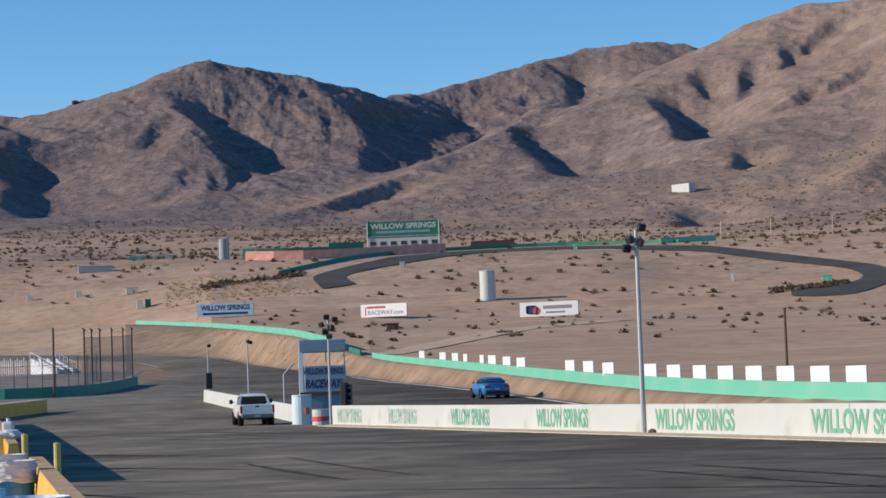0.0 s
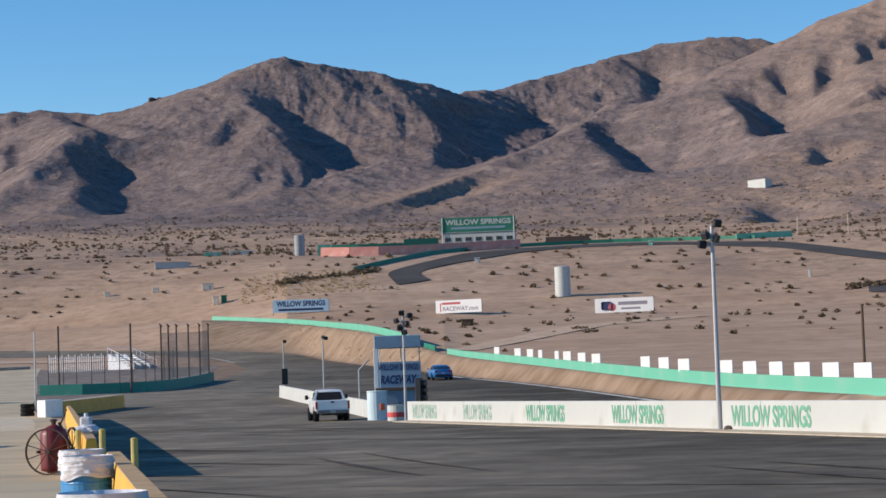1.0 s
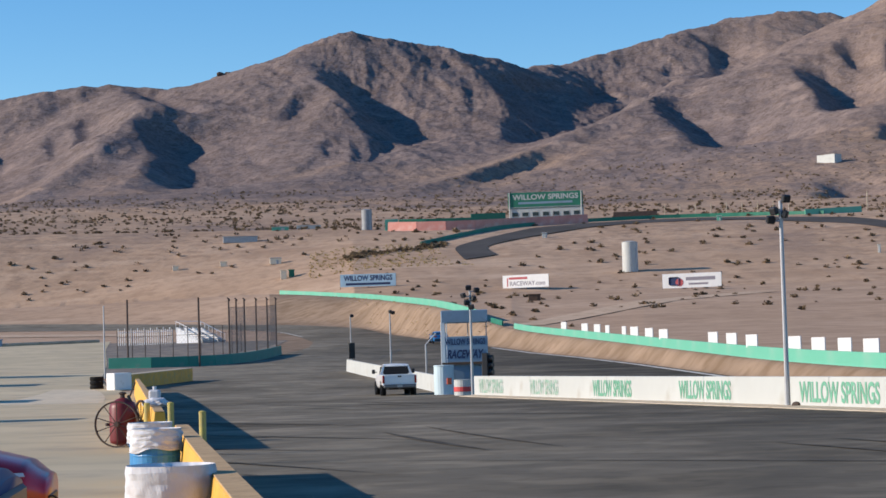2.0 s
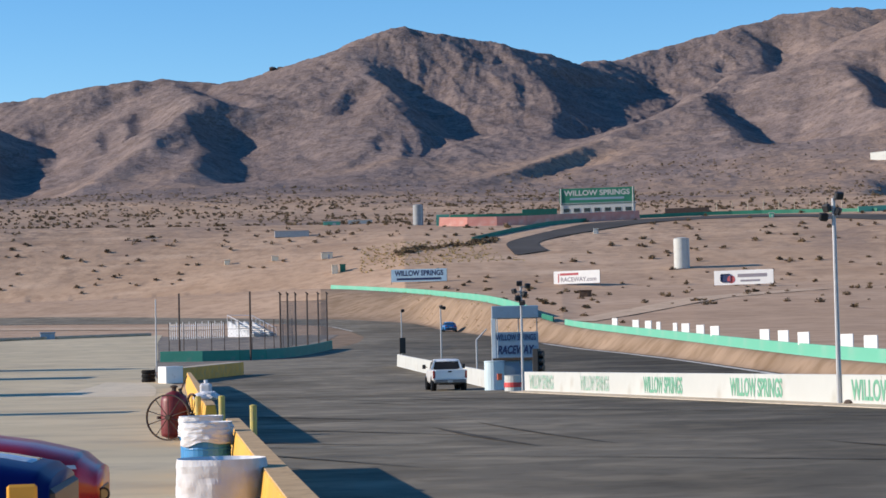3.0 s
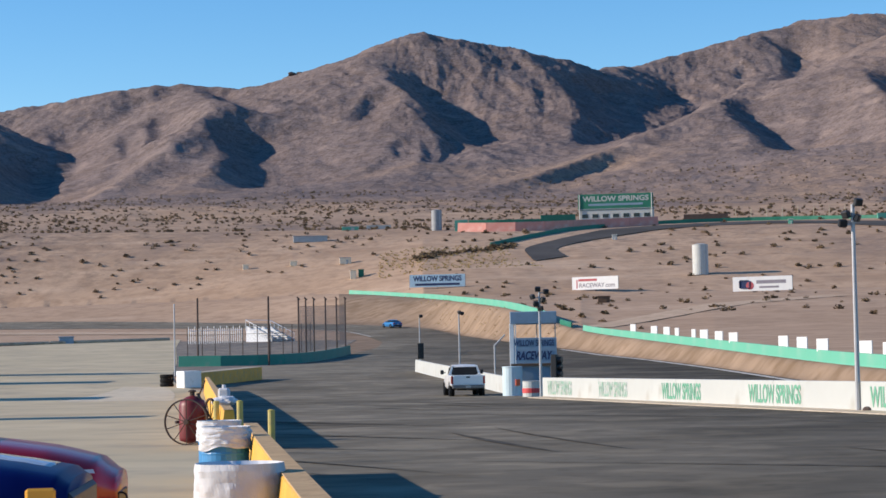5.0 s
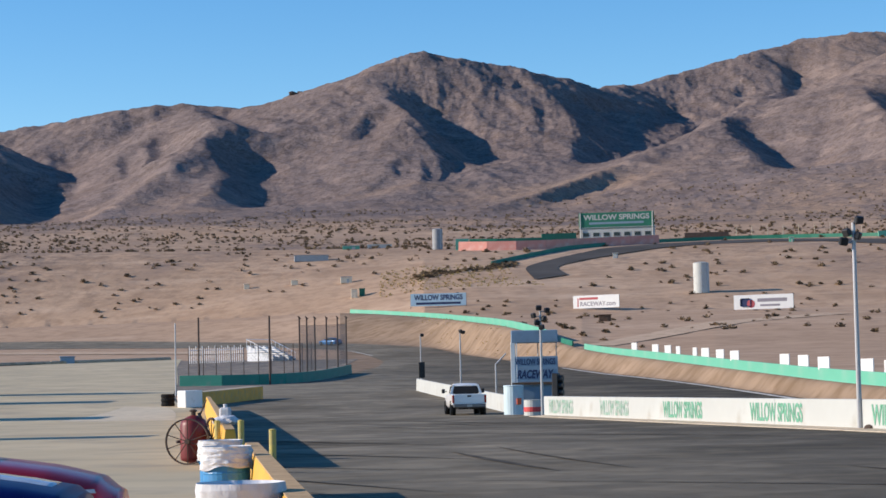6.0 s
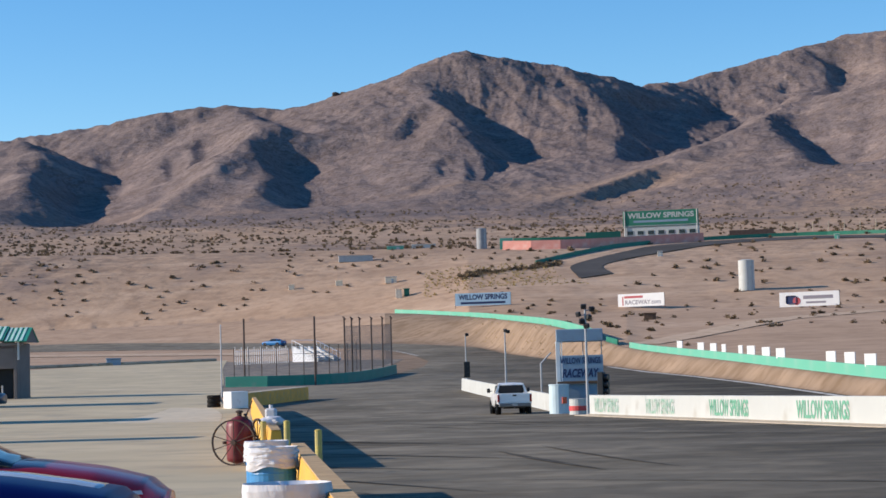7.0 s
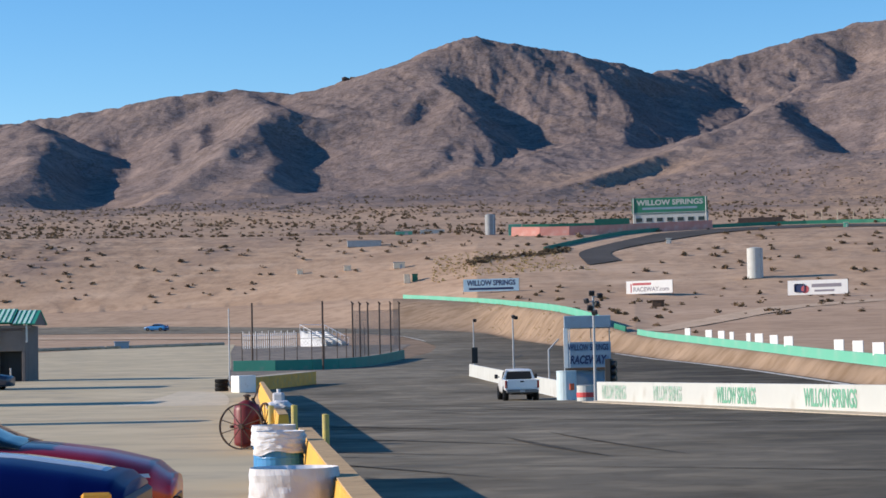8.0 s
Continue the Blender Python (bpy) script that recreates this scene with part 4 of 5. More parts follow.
BLUE_AT, RED_AT = pose(-6.58, 13.36, 0.045, 0, 0, -80) @ Matrix.Scale(1.12, 4), pose(-7.66, 19.42, 0.045, 0, 0, -80) @ Matrix.Scale(1.12, 4)
car("parked_coupe", BLUE_AT, "glossy navy blue muscle coupe with amber headlamps", M_NAVYPAINT, MUSCLE, MUSCLE_CAB, MUSCLE_ROOF, [(0, 1.42, 0.34), (0, -1.36, 0.34)], MUSCLE_FRONT, REAR, M_STRIPE, detail=3)
RED_FRONT = [("headlamp", (0.74, 1.98, 0.56, 0.15, 0.26, 0.12, M_CLEARLAMP, 28)), ("grille", (0, 2.24, 0.30, 0.9, 0.08, 0.18, M_BLACK, 0)), ("side_marker", (0.86, 1.88, 0.50, 0.04, 0.14, 0.06, M_AMBER, 0))]
red_car = car("parked_coupe", RED_AT, "glossy dark red sports coupe with a front tow ring", M_REDPAINT, COUPE, [(y + 0.07, *q) for y, *q in COUPE_CAB], [(y + 0.07, *q) for y, *q in COUPE_ROOF], [(0, 1.38, 0.31), (0, -1.36, 0.32)], RED_FRONT, REAR, detail=3)
ring = bmesh.new()
for i in range(16):
    a, b = 2 * math.pi * i / 16, 2 * math.pi * (i + 1) / 16
    ring = tube((0, 0.048 * math.cos(a), 0.048 * math.sin(a)), (0, 0.048 * math.cos(b), 0.048 * math.sin(b)), 0.009, n=6, bm=ring)
tow = part("tow_ring", ring, M_BLACK, red_car, "black steel tow ring")
tow.matrix_basis = pose(0.45, 2.30, 0.42)
car("parked_coupe", pose(-47.9, 132.4, height(-47.9, 132.4) + 0.02, 0, 0, -92), "dark blue-grey car parked by the small building", M_DARKPAINT, MUSCLE, MUSCLE_CAB, MUSCLE_ROOF, [(0, 1.42, 0.34), (0, -1.36, 0.34)], [("headlamp", (0.66, 2.2, 0.62, 0.34, 0.16, 0.15, M_CLEARLAMP, -25)), ("bumper", (0, 2.32, 0.3, 1.5, 0.14, 0.18, M_CHROME, 0))], REAR)


def pickup(m):
    """A full-size pickup that faces +y: cab, bed with an open top, tailgate, bumper."""
    t = thing("pickup_truck", m, "white full-size pickup truck waiting in the pit exit", "truck")
    part("bed", merge(box(0.14, 2.1, 0.62, (-0.93, -1.85, 0.62), 0.04), merge(box(0.14, 2.1, 0.62, (0.93, -1.85, 0.62), 0.04), box(1.9, 2.1, 0.1, (0, -1.85, 0.60), 0.01))), M_TRUCKWHITE, t)
    gate = part("tailgate", box(1.72, 0.08, 0.58, (0, -2.90, 0.66), 0.025), M_TRUCKWHITE, t)
    part("gate_handle", box(0.22, 0.04, 0.09, (0, -2.945, 1.08), 0.012), M_BLACK, gate, "black handle recess")
    part("gate_recess", box(1.3, 0.02, 0.24, (0, -2.935, 0.76), 0.008), M_TRUCKWHITE, gate)
    part("cab", rings(skin(refine([(-0.85, 0.97, 0.45, 1.27, 0.03), (0.2, 1.0, 0.42, 1.27, 0.03), (1.0, 1.0, 0.42, 1.25, 0.04), (1.7, 0.99, 0.42, 1.20, 0.06), (2.5, 0.96, 0.42, 1.13, 0.08), (2.78, 0.90, 0.48, 1.05, 0.1)], 3))), M_TRUCKWHITE, t, smooth=True)
    part("cabin_glass", rings(skin([(-0.86, 0.80, 1.24, 1.70, 0.14), (-0.7, 0.83, 1.24, 1.78, 0.18), (0.5, 0.83, 1.24, 1.80, 0.18), (1.25, 0.82, 1.22, 1.30, 0.1)])), M_GLASS, t)
    part("roof", rings(skin(refine([(-0.88, 0.69, 1.70, 1.76, 0.1), (-0.6, 0.72, 1.74, 1.84, 0.1), (0.2, 0.72, 1.75, 1.85, 0.1), (0.62, 0.69, 1.72, 1.80, 0.1)], 3))), M_TRUCKWHITE, t, smooth=True)
    for s in (-1, 1):
        part("rear_pillar", prism([(s * 0.96, 1.24), (s * 0.80, 1.24), (s * 0.66, 1.80), (s * 0.74, 1.80)], 0.22, pose(0, -0.78, 0)), M_TRUCKWHITE, t)
        part("tail_lamp", box(0.12, 0.10, 0.44, (s * 0.935, -2.90, 0.74), 0.02), M_REDLAMP, t)
        mir = part("mirror", box(0.20, 0.12, 0.26, (s * 1.18, 0.95, 1.28), 0.03), M_BLACK, t)
        part("mirror_arm", box(0.16, 0.05, 0.05, (s * 1.05, 0.95, 1.36), 0.01), M_BLACK, mir)
        for y in (1.85, -1.85):
            arch(t, s * 0.965, y, 0.40)
            wheel(t, s * 0.86, y, 0.40, 0.27)
    part("bumper", box(1.86, 0.18, 0.20, (0, -3.0, 0.46), 0.04), M_SHADED_CHROME, t)
    part("number_plate", box(0.30, 0.02, 0.15, (0, -3.10, 0.50), 0.004), M_STEEL, t)
    part("chassis", box(1.3, 5.2, 0.2, (0, -0.1, 0.36), 0.03), M_BLACK, t)
    part("hitch", box(0.1, 0.3, 0.1, (0, -3.1, 0.36), 0.01), M_BLACK, t)
    return t


pickup(pose(-9.24, 101.0, 0.035, 0, 0, 10.5) @ Matrix.Scale(0.82, 4))

# ---- by the pit barrier ----
M_BLUEDRUM = mat("blue_drum_plastic", (0.05, 0.24, 0.50), 0.4, spread=0.08, size=0.4)
M_PLASTIC = mat("white_liner_plastic", (0.60, 0.60, 0.62), 0.7, spread=0.08, size=0.2, second=(0.48, 0.43, 0.40), second_size=0.35, second_cut=(0.52, 0.75), bump=0.01, bump_size=0.06)


def waste_drum(x, y, r, h, skirt, label, seed):
    """A drum with a plastic liner folded over its rim, hanging in creases."""
    t = thing("waste_drum", pose(x, y, 0.045), label, "drum", "waste drums by the pit barrier")
    part("drum", lathe([(r * 0.96, 0), (r, 0.02), (r, 0.28), (r * 1.025, 0.30), (r, 0.32), (r, 0.58), (r * 1.025, 0.60), (r, 0.62), (r, h - 0.02), (r * 0.94, h - 0.02), (r * 0.94, h - 0.2)], 28), M_BLUEDRUM, t, smooth=False)
    n, rows = 96, 14
    bm = bmesh.new()
    grid = []
    for k in range(rows + 2):
        row = []
        for i in range(n):
            a = 2 * math.pi * i / n
            f = max(0, k - 1) / rows
            ca, sa = math.cos(a), math.sin(a)
            crease = 0.020 * noise.noise(Vector((ca * 2.2, sa * 2.2, seed + f * 7))) + 0.009 * noise.noise(Vector((ca * 5, sa * 5, seed + f * 15))) + 0.010 * f * abs(math.sin(a * 5 + seed))
            hem = skirt * (1 + 0.10 * math.sin(a * 2 + seed) + 0.05 * math.sin(a * 5))
            rr = r * 0.90 if k == 0 else r * 1.03 + 0.012 + crease + 0.01 * f
            z = h - 0.10 if k == 0 else h + 0.012 - f * hem
            row.append(bm.verts.new((rr * math.cos(a), rr * math.sin(a), z)))
        grid.append(row)
    for p, q in zip(grid, grid[1:]):
        for i in range(n):
            bm.faces.new((p[i], p[(i + 1) % n], q[(i + 1) % n], q[i]))
    part("liner", bm, M_PLASTIC, t, "creased white plastic liner")
    return t


waste_drum(-5.40, 25.95, 0.295, 0.92, 0.28, "blue waste drum with a white liner folded over", 1)
waste_drum(-3.46, 17.15, 0.345, 0.88, 0.80, "waste drum wholly wrapped in a white liner", 2)
waste_drum(-6.25, 29.6, 0.295, 0.90, 0.32, "blue waste drum with a white liner folded over", 3)


def bollard(x, y, h):
    t = thing("bollard", pose(x, y, 0.02), "slim yellow steel bollard beside the pit barrier", "bollard", "yellow bollards")
    part("tube", tube((0, 0, 0), (0, 0, h), 0.062, n=12), M_BOLLARD, t)
    part("cap", lathe([(0.064, 0), (0.066, 0.015), (0.03, 0.03)], 12, m=Matrix.Translation((0, 0, h - 0.005))), M_BOLLARD, t)


M_BOLLARD = mat("faded_yellow_paint", (0.50, 0.40, 0.11), 0.6, spread=0.15, size=0.3, second=(0.36, 0.30, 0.14), second_size=0.15)
for x, y, h in ((-6.56, 35.4, 0.93), (-7.87, 39.2, 1.03), (-8.9, 41.9, 0.98), (-8.75, 42.6, 0.72)):
    bollard(x, y, h)


def hose_reel(m):
    """A wheeled dark red extinguisher cart: tank on its side frame, two spoked wheels, hose and handle."""
    M_MAROON = mat("dark_red_tank_paint", (0.16, 0.02, 0.025), 0.45, spread=0.12, size=0.3)
    t = thing("extinguisher_cart", m, "dark red wheeled fire extinguisher cart with spoked wheels", "extinguisher")
    part("tank", lathe([(0.10, 0.02), (0.26, 0.08), (0.27, 0.14), (0.27, 0.78), (0.24, 0.88), (0.12, 0.95), (0.05, 0.98)], 20), M_MAROON, t, smooth=True)
    part("valve", lathe([(0.05, 0.96), (0.05, 1.04), (0.08, 1.05), (0.08, 1.08), (0.02, 1.10)], 10), M_RUST, t)
    for s in (-1, 1):
        R = 0.46
        w = part("wheel", lathe([(R * 0.94, -0.02), (R, -0.025), (R, 0.025), (R * 0.94, 0.02)], 32, loop=True), M_RUST, t, "thin dark steel spoked wheel")
        w.matrix_basis = pose(s * 0.40, 0.10, R, 0, 90, 0) if s > 0 else pose(-0.22, -0.33, R, 0, 90, 55)
        part("hub", lathe([(0.05, -0.04), (0.06, 0), (0.05, 0.04)], 10), M_RUST, w)
        for k in range(10):
            a = math.radians(36 * k)
            part("spoke", tube((0.04 * math.cos(a), 0.04 * math.sin(a), 0), (R * 0.95 * math.cos(a), R * 0.95 * math.sin(a), 0), 0.010, n=5), M_RUST, w)
    part("handle", tube((0.10, 0.05, 0.85), (0.24, -0.10, 1.28), 0.018, n=6), M_RUST, t)
    part("hose", tube((0.08, -0.10, 1.02), (0.28, -0.22, 0.55), 0.03, n=8), M_BLACK, t)
    part("frame", box(0.66, 0.10, 0.06, (0, 0.10, 0.42), 0.01), M_RUST, t)


hose_reel(pose(-10.0, 44.6, 0.045, 0, 0, 28) @ Matrix.Scale(1.08, 4))
t = thing("jug", pose(-9.90, 47.5, 0.86), "white plastic fuel jug standing on the pit barrier", "jug")
part("body", box(0.26, 0.22, 0.36, bevel=0.05, seg=2), M_PLASTIC, t)
part("neck", tube((0, 0, 0.35), (0, 0, 0.44), 0.045, n=10), M_PLASTIC, t)
t = thing("cloth_bundle", pose(-9.53, 45.8, 0.86), "crumpled white cloth bundle lying on the barrier", "cloth")
bm = bmesh.new()
bmesh.ops.create_icosphere(bm, subdivisions=3, radius=0.3)
for v in bm.verts:
    v.co *= 1 + 0.25 * noise.noise(v.co * 6)
    v.co.z = max(v.co.z * 0.42, -0.08) + 0.08
part("cloth", bm, M_PLASTIC, t)



def trailer(x, y, length, h):
    """An unseen trailer shape added left of the view so that its shadow lies across the apron."""
    t = thing("unseen_trailer", pose(x, y, height(x, y)), "unseen white trailer shape added to cast a shadow strip on the apron", "trailer", "paddock trailers")
    part("body", box(2.5, length, h - 0.7, (-1.25, 0, 0.7), 0.08), M_WHITE, t)
    part("skirt", box(2.3, length * 0.5, 0.35, (-1.25, 0, 0.4), 0.03), M_BLACK, t)
    for s in (-2.35, -0.2):
        for k in (-0.55, 0.55):
            w = part("wheel", lathe([(0.2, -0.12), (0.36, -0.12), (0.38, 0), (0.36, 0.12), (0.2, 0.12)], 16), M_TYRE, t)
            w.matrix_basis = pose(s, k, 0.38, 0, 90, 0)
    part("jack", tube((-1.25, -length / 2 + 0.3, 0), (-1.25, -length / 2 + 0.3, 0.75), 0.06, n=8), M_STEEL, t)


# added out of view, only their shadow strips reach the visible apron
trailer(-47.9, 133.0, 4.2, 4.8)
trailer(-38.2, 104.5, 3.8, 3.9)
trailer(-26.2, 68.9, 2.6, 3.6)


# ---- small building ----
M_STUCCO = mat("grey_stucco", (0.20, 0.17, 0.155), 0.9, spread=0.08, size=1.0, bump=0.01, bump_size=0.05)
M_ROOFGREEN = mat("green_roof_metal", (0.035, 0.30, 0.20), 0.5, spread=0.1, size=1.0)
M_ROOFPALE = mat("pale_green_roof_rib", (0.50, 0.70, 0.60), 0.5, spread=0.1, size=1.0)
M_DOORRED = mat("dark_red_door_paint", (0.18, 0.035, 0.03), 0.6, spread=0.1, size=0.5)
M_DARK = mat("dark_opening", (0.03, 0.035, 0.04), 0.8, spread=0.1, size=0.5)


def small_building(m):
    t = thing("small_building", m, "grey stucco restroom building with green ribbed roofs", "building")
    w, d, h, right = 3.1, 4.0, 4.3, 1.15
    part("wall", box(0.2, d, h, (right - 0.1, 0, 0), 0.02), M_STUCCO, t)
    part("wall", box(0.2, d, h, (-3.8, 0, 0), 0.02), M_STUCCO, t)
    part("wall", box(4.85, 0.2, h, (-1.38, d / 2 - 0.1, 0), 0.02), M_STUCCO, t)
    part("wall", box(2.1, 0.2, h - 2.75, (-0.1, -d / 2 + 0.1, 2.35), 0.02), M_STUCCO, t)
    part("wall", box(0.24, 0.21, 2.36, (right - 0.12, -d / 2 + 0.1, 0), 0.02), M_STUCCO, t)
    part("wall", box(0.50, 0.26, h - 0.3, (-1.06, -d / 2 + 0.1, 0), 0.02), M_STUCCO, t, "pale grey pier")
    part("wall", box(2.4, 0.2, h - 2.75, (-2.5, -d / 2 + 0.1, 2.35), 0.02), M_STUCCO, t)
    for k in range(5):
        part("door_board", box(0.42, 0.08, 2.32, (-1.55 - 0.43 * k, -d / 2 + 0.02, 0.02), 0.012), M_DOORRED, t, "dark red door board")
    # near-black panel stands in for the shade inside the doorway
    part("doorway_shade", box(2.3, 0.1, 2.4, (0.0, -d / 2 + 0.9, 0), 0.01), M_DARK, t)
    part("notice", box(0.16, 0.03, 0.45, (-1.02, -d / 2 - 0.05, 1.5), 0.005), M_WHITE, t, "small white notice")
    part("bollard", tube((0.15, -d / 2 - 0.4, 0), (0.15, -d / 2 - 0.4, 1.1), 0.07, n=10), M_STEEL, t)
    for x in (-1.06, -0.78, right + 0.22):
        part("column", tube((x, -d / 2 - 0.32, 3.0), (x, -d / 2 - 0.32, h + 0.15), 0.08, n=10), M_WHITE, t)
    part("beam", box(5.6, 0.3, 0.22, (-1.1, -d / 2 - 0.15, h - 0.22), 0.02), M_STUCCO, t)
    for x0, x1, drop in ((-3.9, 0.28, 0.12), (0.36, 2.05, 0.0)):
        run, rise = 1.9, 1.05
        for s, y0 in ((-1, -d / 2 - 0.55), (1, -d / 2 + 2 * run - 0.55)):
            slope = part("roof", prism([(x0, 0), (x1, 0), (x1, 0.06), (x0, 0.06)], math.hypot(run, rise)), M_ROOFGREEN, t)
            slope.matrix_basis = pose(0, y0 - s * run / 2, h + rise / 2 + 0.05 + drop, -s * math.degrees(math.atan2(rise, run)), 0, 0)
            k = x0 + 0.12
            while k < x1 - 0.1:
                rib = part("roof_rib", box(0.19, math.hypot(run, rise) - 0.02, 0.05, (k, 0, 0.05), 0.008), M_ROOFPALE, slope, "pale raised roof rib")
                k += 0.38
        part("gable", prism([(-run, 0), (run, 0), (0, rise)], 0.08, Matrix.Translation((x1 - 0.1, -d / 2 - 0.55 + run, h + 0.02)) @ pose(0, 0, 0, 0, 0, 90)), M_STUCCO, t)


bx, by = spot(-18.75, 160)
small_building(pose(bx - 0.8, by + 2, height(bx, by) - 0.03, 0, 0, 4))

# ---- catch fence and bleachers ----
M_MESH = mat("fence_mesh", (0.22, 0.20, 0.19), 0.7, 0.3, spread=0.15, size=0.5)


def wire_mesh(length, h, step=0.45, r=0.008):
    """Diagonal wire netting in the x, z plane, as thin flat-sided wires."""
    bm = bmesh.new()
    n = int((length + h) / step)
    for s in (1, -1):
        for i in range(n):
            a = i * step - h
            x0, x1 = max(0, a), min(length, a + h)
            if x1 - x0 < 0.05:
                continue
            z0, z1 = x0 - a, x1 - a
            if s < 0:
                z0, z1 = h - z0, h - z1
            bm = wire(bm, (x0, 0, z0), (x1, 0, z1), r)
    return bm


def wire(bm, a, z, r):
    a, z = Vector(a), Vector(z)
    d = (z - a).normalized()
    u, v = d.orthogonal().normalized() * r, d.cross(d.orthogonal().normalized()) * r
    lo = [bm.verts.new(a + u), bm.verts.new(a - u * 0.5 + v), bm.verts.new(a - u * 0.5 - v)]
    hi = [bm.verts.new(z + u), bm.verts.new(z - u * 0.5 + v), bm.verts.new(z - u * 0.5 - v)]
    for i in range(3):
        bm.faces.new((lo[i], lo[(i + 1) % 3], hi[(i + 1) % 3], hi[i]))
    return bm


def catch_fence(posts, tall, label, outrigger=False, r=0.07, mesh=0.7, netting=True):
    t = thing("catch_fence", Matrix(), label, "fence")
    for i, (x, y) in enumerate(posts):
        z = height(x, y)
        p = part("post", tube((0, 0, 0), (0, 0, tall), r, n=8), M_RUST, t)
        p.matrix_basis = pose(x, y, z)
        if outrigger:
            part("outrigger", tube((-0.05, -0.25, tall + 0.12), (0.05, 0.32, tall - 0.05), r * 0.9, n=6), M_RUST, p)
    if not netting:
        return t
    for (ax, ay), (bx2, by2) in zip(posts, posts[1:]):
        m, length = line_pose((ax, ay), (bx2, by2), 0.9)
        n = part("netting", wire_mesh(length, tall * mesh), M_MESH, t, "rusty wire netting")
        n.matrix_basis = m
        part("top_wire", tube((0, 0, tall * mesh), (length, 0, tall * mesh), 0.02, n=5), M_RUST, n)
    return t


catch_fence([(-39.8, 180.0), (-32.6, 175.2)], 5.9, "tall dark steel posts above the curved green barrier", r=0.085, netting=False)
side_posts = [spot(b, d) for b, d in ((-9.72, 184), (-9.52, 188), (-9.30, 195), (-8.98, 202), (-8.68, 210), (-8.44, 219))]
catch_fence(side_posts, 5.7, "rusty catch fence with netting and bent tops", outrigger=True, r=0.075, mesh=0.72)
catch_fence([spot(b, d) for b, d in ((-12.75, 205), (-12.35, 206), (-12.0, 208), (-11.6, 209), (-11.25, 211), (-10.85, 212), (-10.5, 214), (-10.15, 217), (-9.9, 220), (-9.65, 224), (-9.4, 228))], 3.1, "low grey fence with slim posts round the bleachers", r=0.045, mesh=0.45)
M_ALU = mat("pale_aluminium", (0.74, 0.74, 0.75), 0.5, 0.1, spread=0.06, size=0.8)


def bleachers(m):
    """Open white bleachers: rows of planks on frames, tall picket back rail."""
    t = thing("bleachers", m, "white painted metal bleachers with railings", "bleachers")
    for k in range(6):
        part("plank", box(5.2, 0.28, 0.05, (0, k * 0.62, 0.45 + k * 0.28), 0.01), M_ALU, t)
        part("footboard", box(5.2, 0.24, 0.04, (0, k * 0.62 - 0.3, 0.22 + k * 0.28), 0.01), M_ALU, t)
    for x in (-2.5, -0.8, 0.8, 2.5):
        part("frame", prism([(-0.3, 0), (3.4, 0), (3.4, 1.95), (3.2, 1.95), (-0.3, 0.25)], 0.06, Matrix.Translation((x, 0, 0)) @ pose(0, 0, 0, 0, 0, 90)), M_ALU, t)
    for s in (-2.6, 2.6):
        part("side_rail", prism([(-0.2, 1.1), (3.4, 2.75), (3.4, 2.68), (-0.2, 1.03)], 0.04, Matrix.Translation((s, 0, 0)) @ pose(0, 0, 0, 0, 0, 90)), M_ALU, t)
        for k in range(7):
            part("side_post", tube((s, -0.2 + k * 0.6, 0.1 + k * 0.22), (s, -0.2 + k * 0.6, 1.1 + k * 0.265), 0.025, n=6), M_ALU, t)
    part("back_rail", box(5.3, 0.05, 0.06, (0, 3.4, 2.7), 0.01), M_ALU, t)
    return t


x, y = spot(-10.21, 283)
bleachers(pose(x, y, height(x, y), 0, 0, 65) @ Matrix.Scale(1.1, 4))
t = thing("picket_fence", Matrix(), "white metal picket fence behind the netting", "fence")
for k in range(26):
    x, y = spot(-12.72 + k * 0.058, 262 + 0.2 * k)
    p = part("picket", box(0.085, 0.05, 1.9 + 0.25 * (k % 3 == 0), bevel=0.01), M_ALU, t)
    p.matrix_basis = pose(x, y, height(x, y) + 0.3, 0, 0, -48)
m, length = line_pose(spot(-12.72, 262), spot(-11.27, 267.2), 1.9)
part("rail", box(length, 0.05, 0.07, (length / 2, 0, 0), 0.01), M_ALU, t).matrix_basis = m
x, y = spot(-13.1, 150)
t = thing("post", pose(x, y, height(x, y)), "grey steel post at the corner of the apron", "post")
part("tube", tube((0, 0, 0), (0, 0, 5.2), 0.06, 0.05, 8), M_STEEL, t)
x, y = spot(-13.32, 127)
t = thing("tyre", pose(x, y, height(x, y) + 0.02), "black tyre bundle beside the short barrier", "tyre")
for k in range(3):
    part("tyre_ring", lathe([(0.25, 0), (0.38, 0.0), (0.42, 0.09), (0.42, 0.17), (0.38, 0.25), (0.25, 0.25)], 18, m=pose(0, 0, k * 0.255), loop=True), M_TYRE, t)


# ---- open desert beyond ----
M_BANNER = mat("white_banner_vinyl", (0.76, 0.75, 0.73), 0.5, spread=0.04, size=1.0)
M_BLUEBANNER = mat("pale_blue_banner_vinyl", (0.42, 0.58, 0.68), 0.5, spread=0.05, size=1.0)
M_BARGREY = mat("grey_print", (0.24, 0.22, 0.25), 0.6, spread=0.1, size=0.5)
M_BARRED = mat("dull_red_print", (0.45, 0.09, 0.10), 0.6, spread=0.1, size=0.5)


def banner(b, d, w, h, lift, material, label, turn=0.0):
    x, y = spot(b, d)
    t = thing("banner", pose(x, y, height(x, y), 0, 0, -b + turn), label, "banner", "banners on the infield")
    for s in (-w / 2, 0, w / 2):
        part("stake", tube((s, 0.06, -0.2), (s, 0.06, lift + h), 0.06, n=6), M_WOOD, t)
    part("sheet", box(w, 0.05, h, (0, 0, lift), 0.01), material, t)
    return t


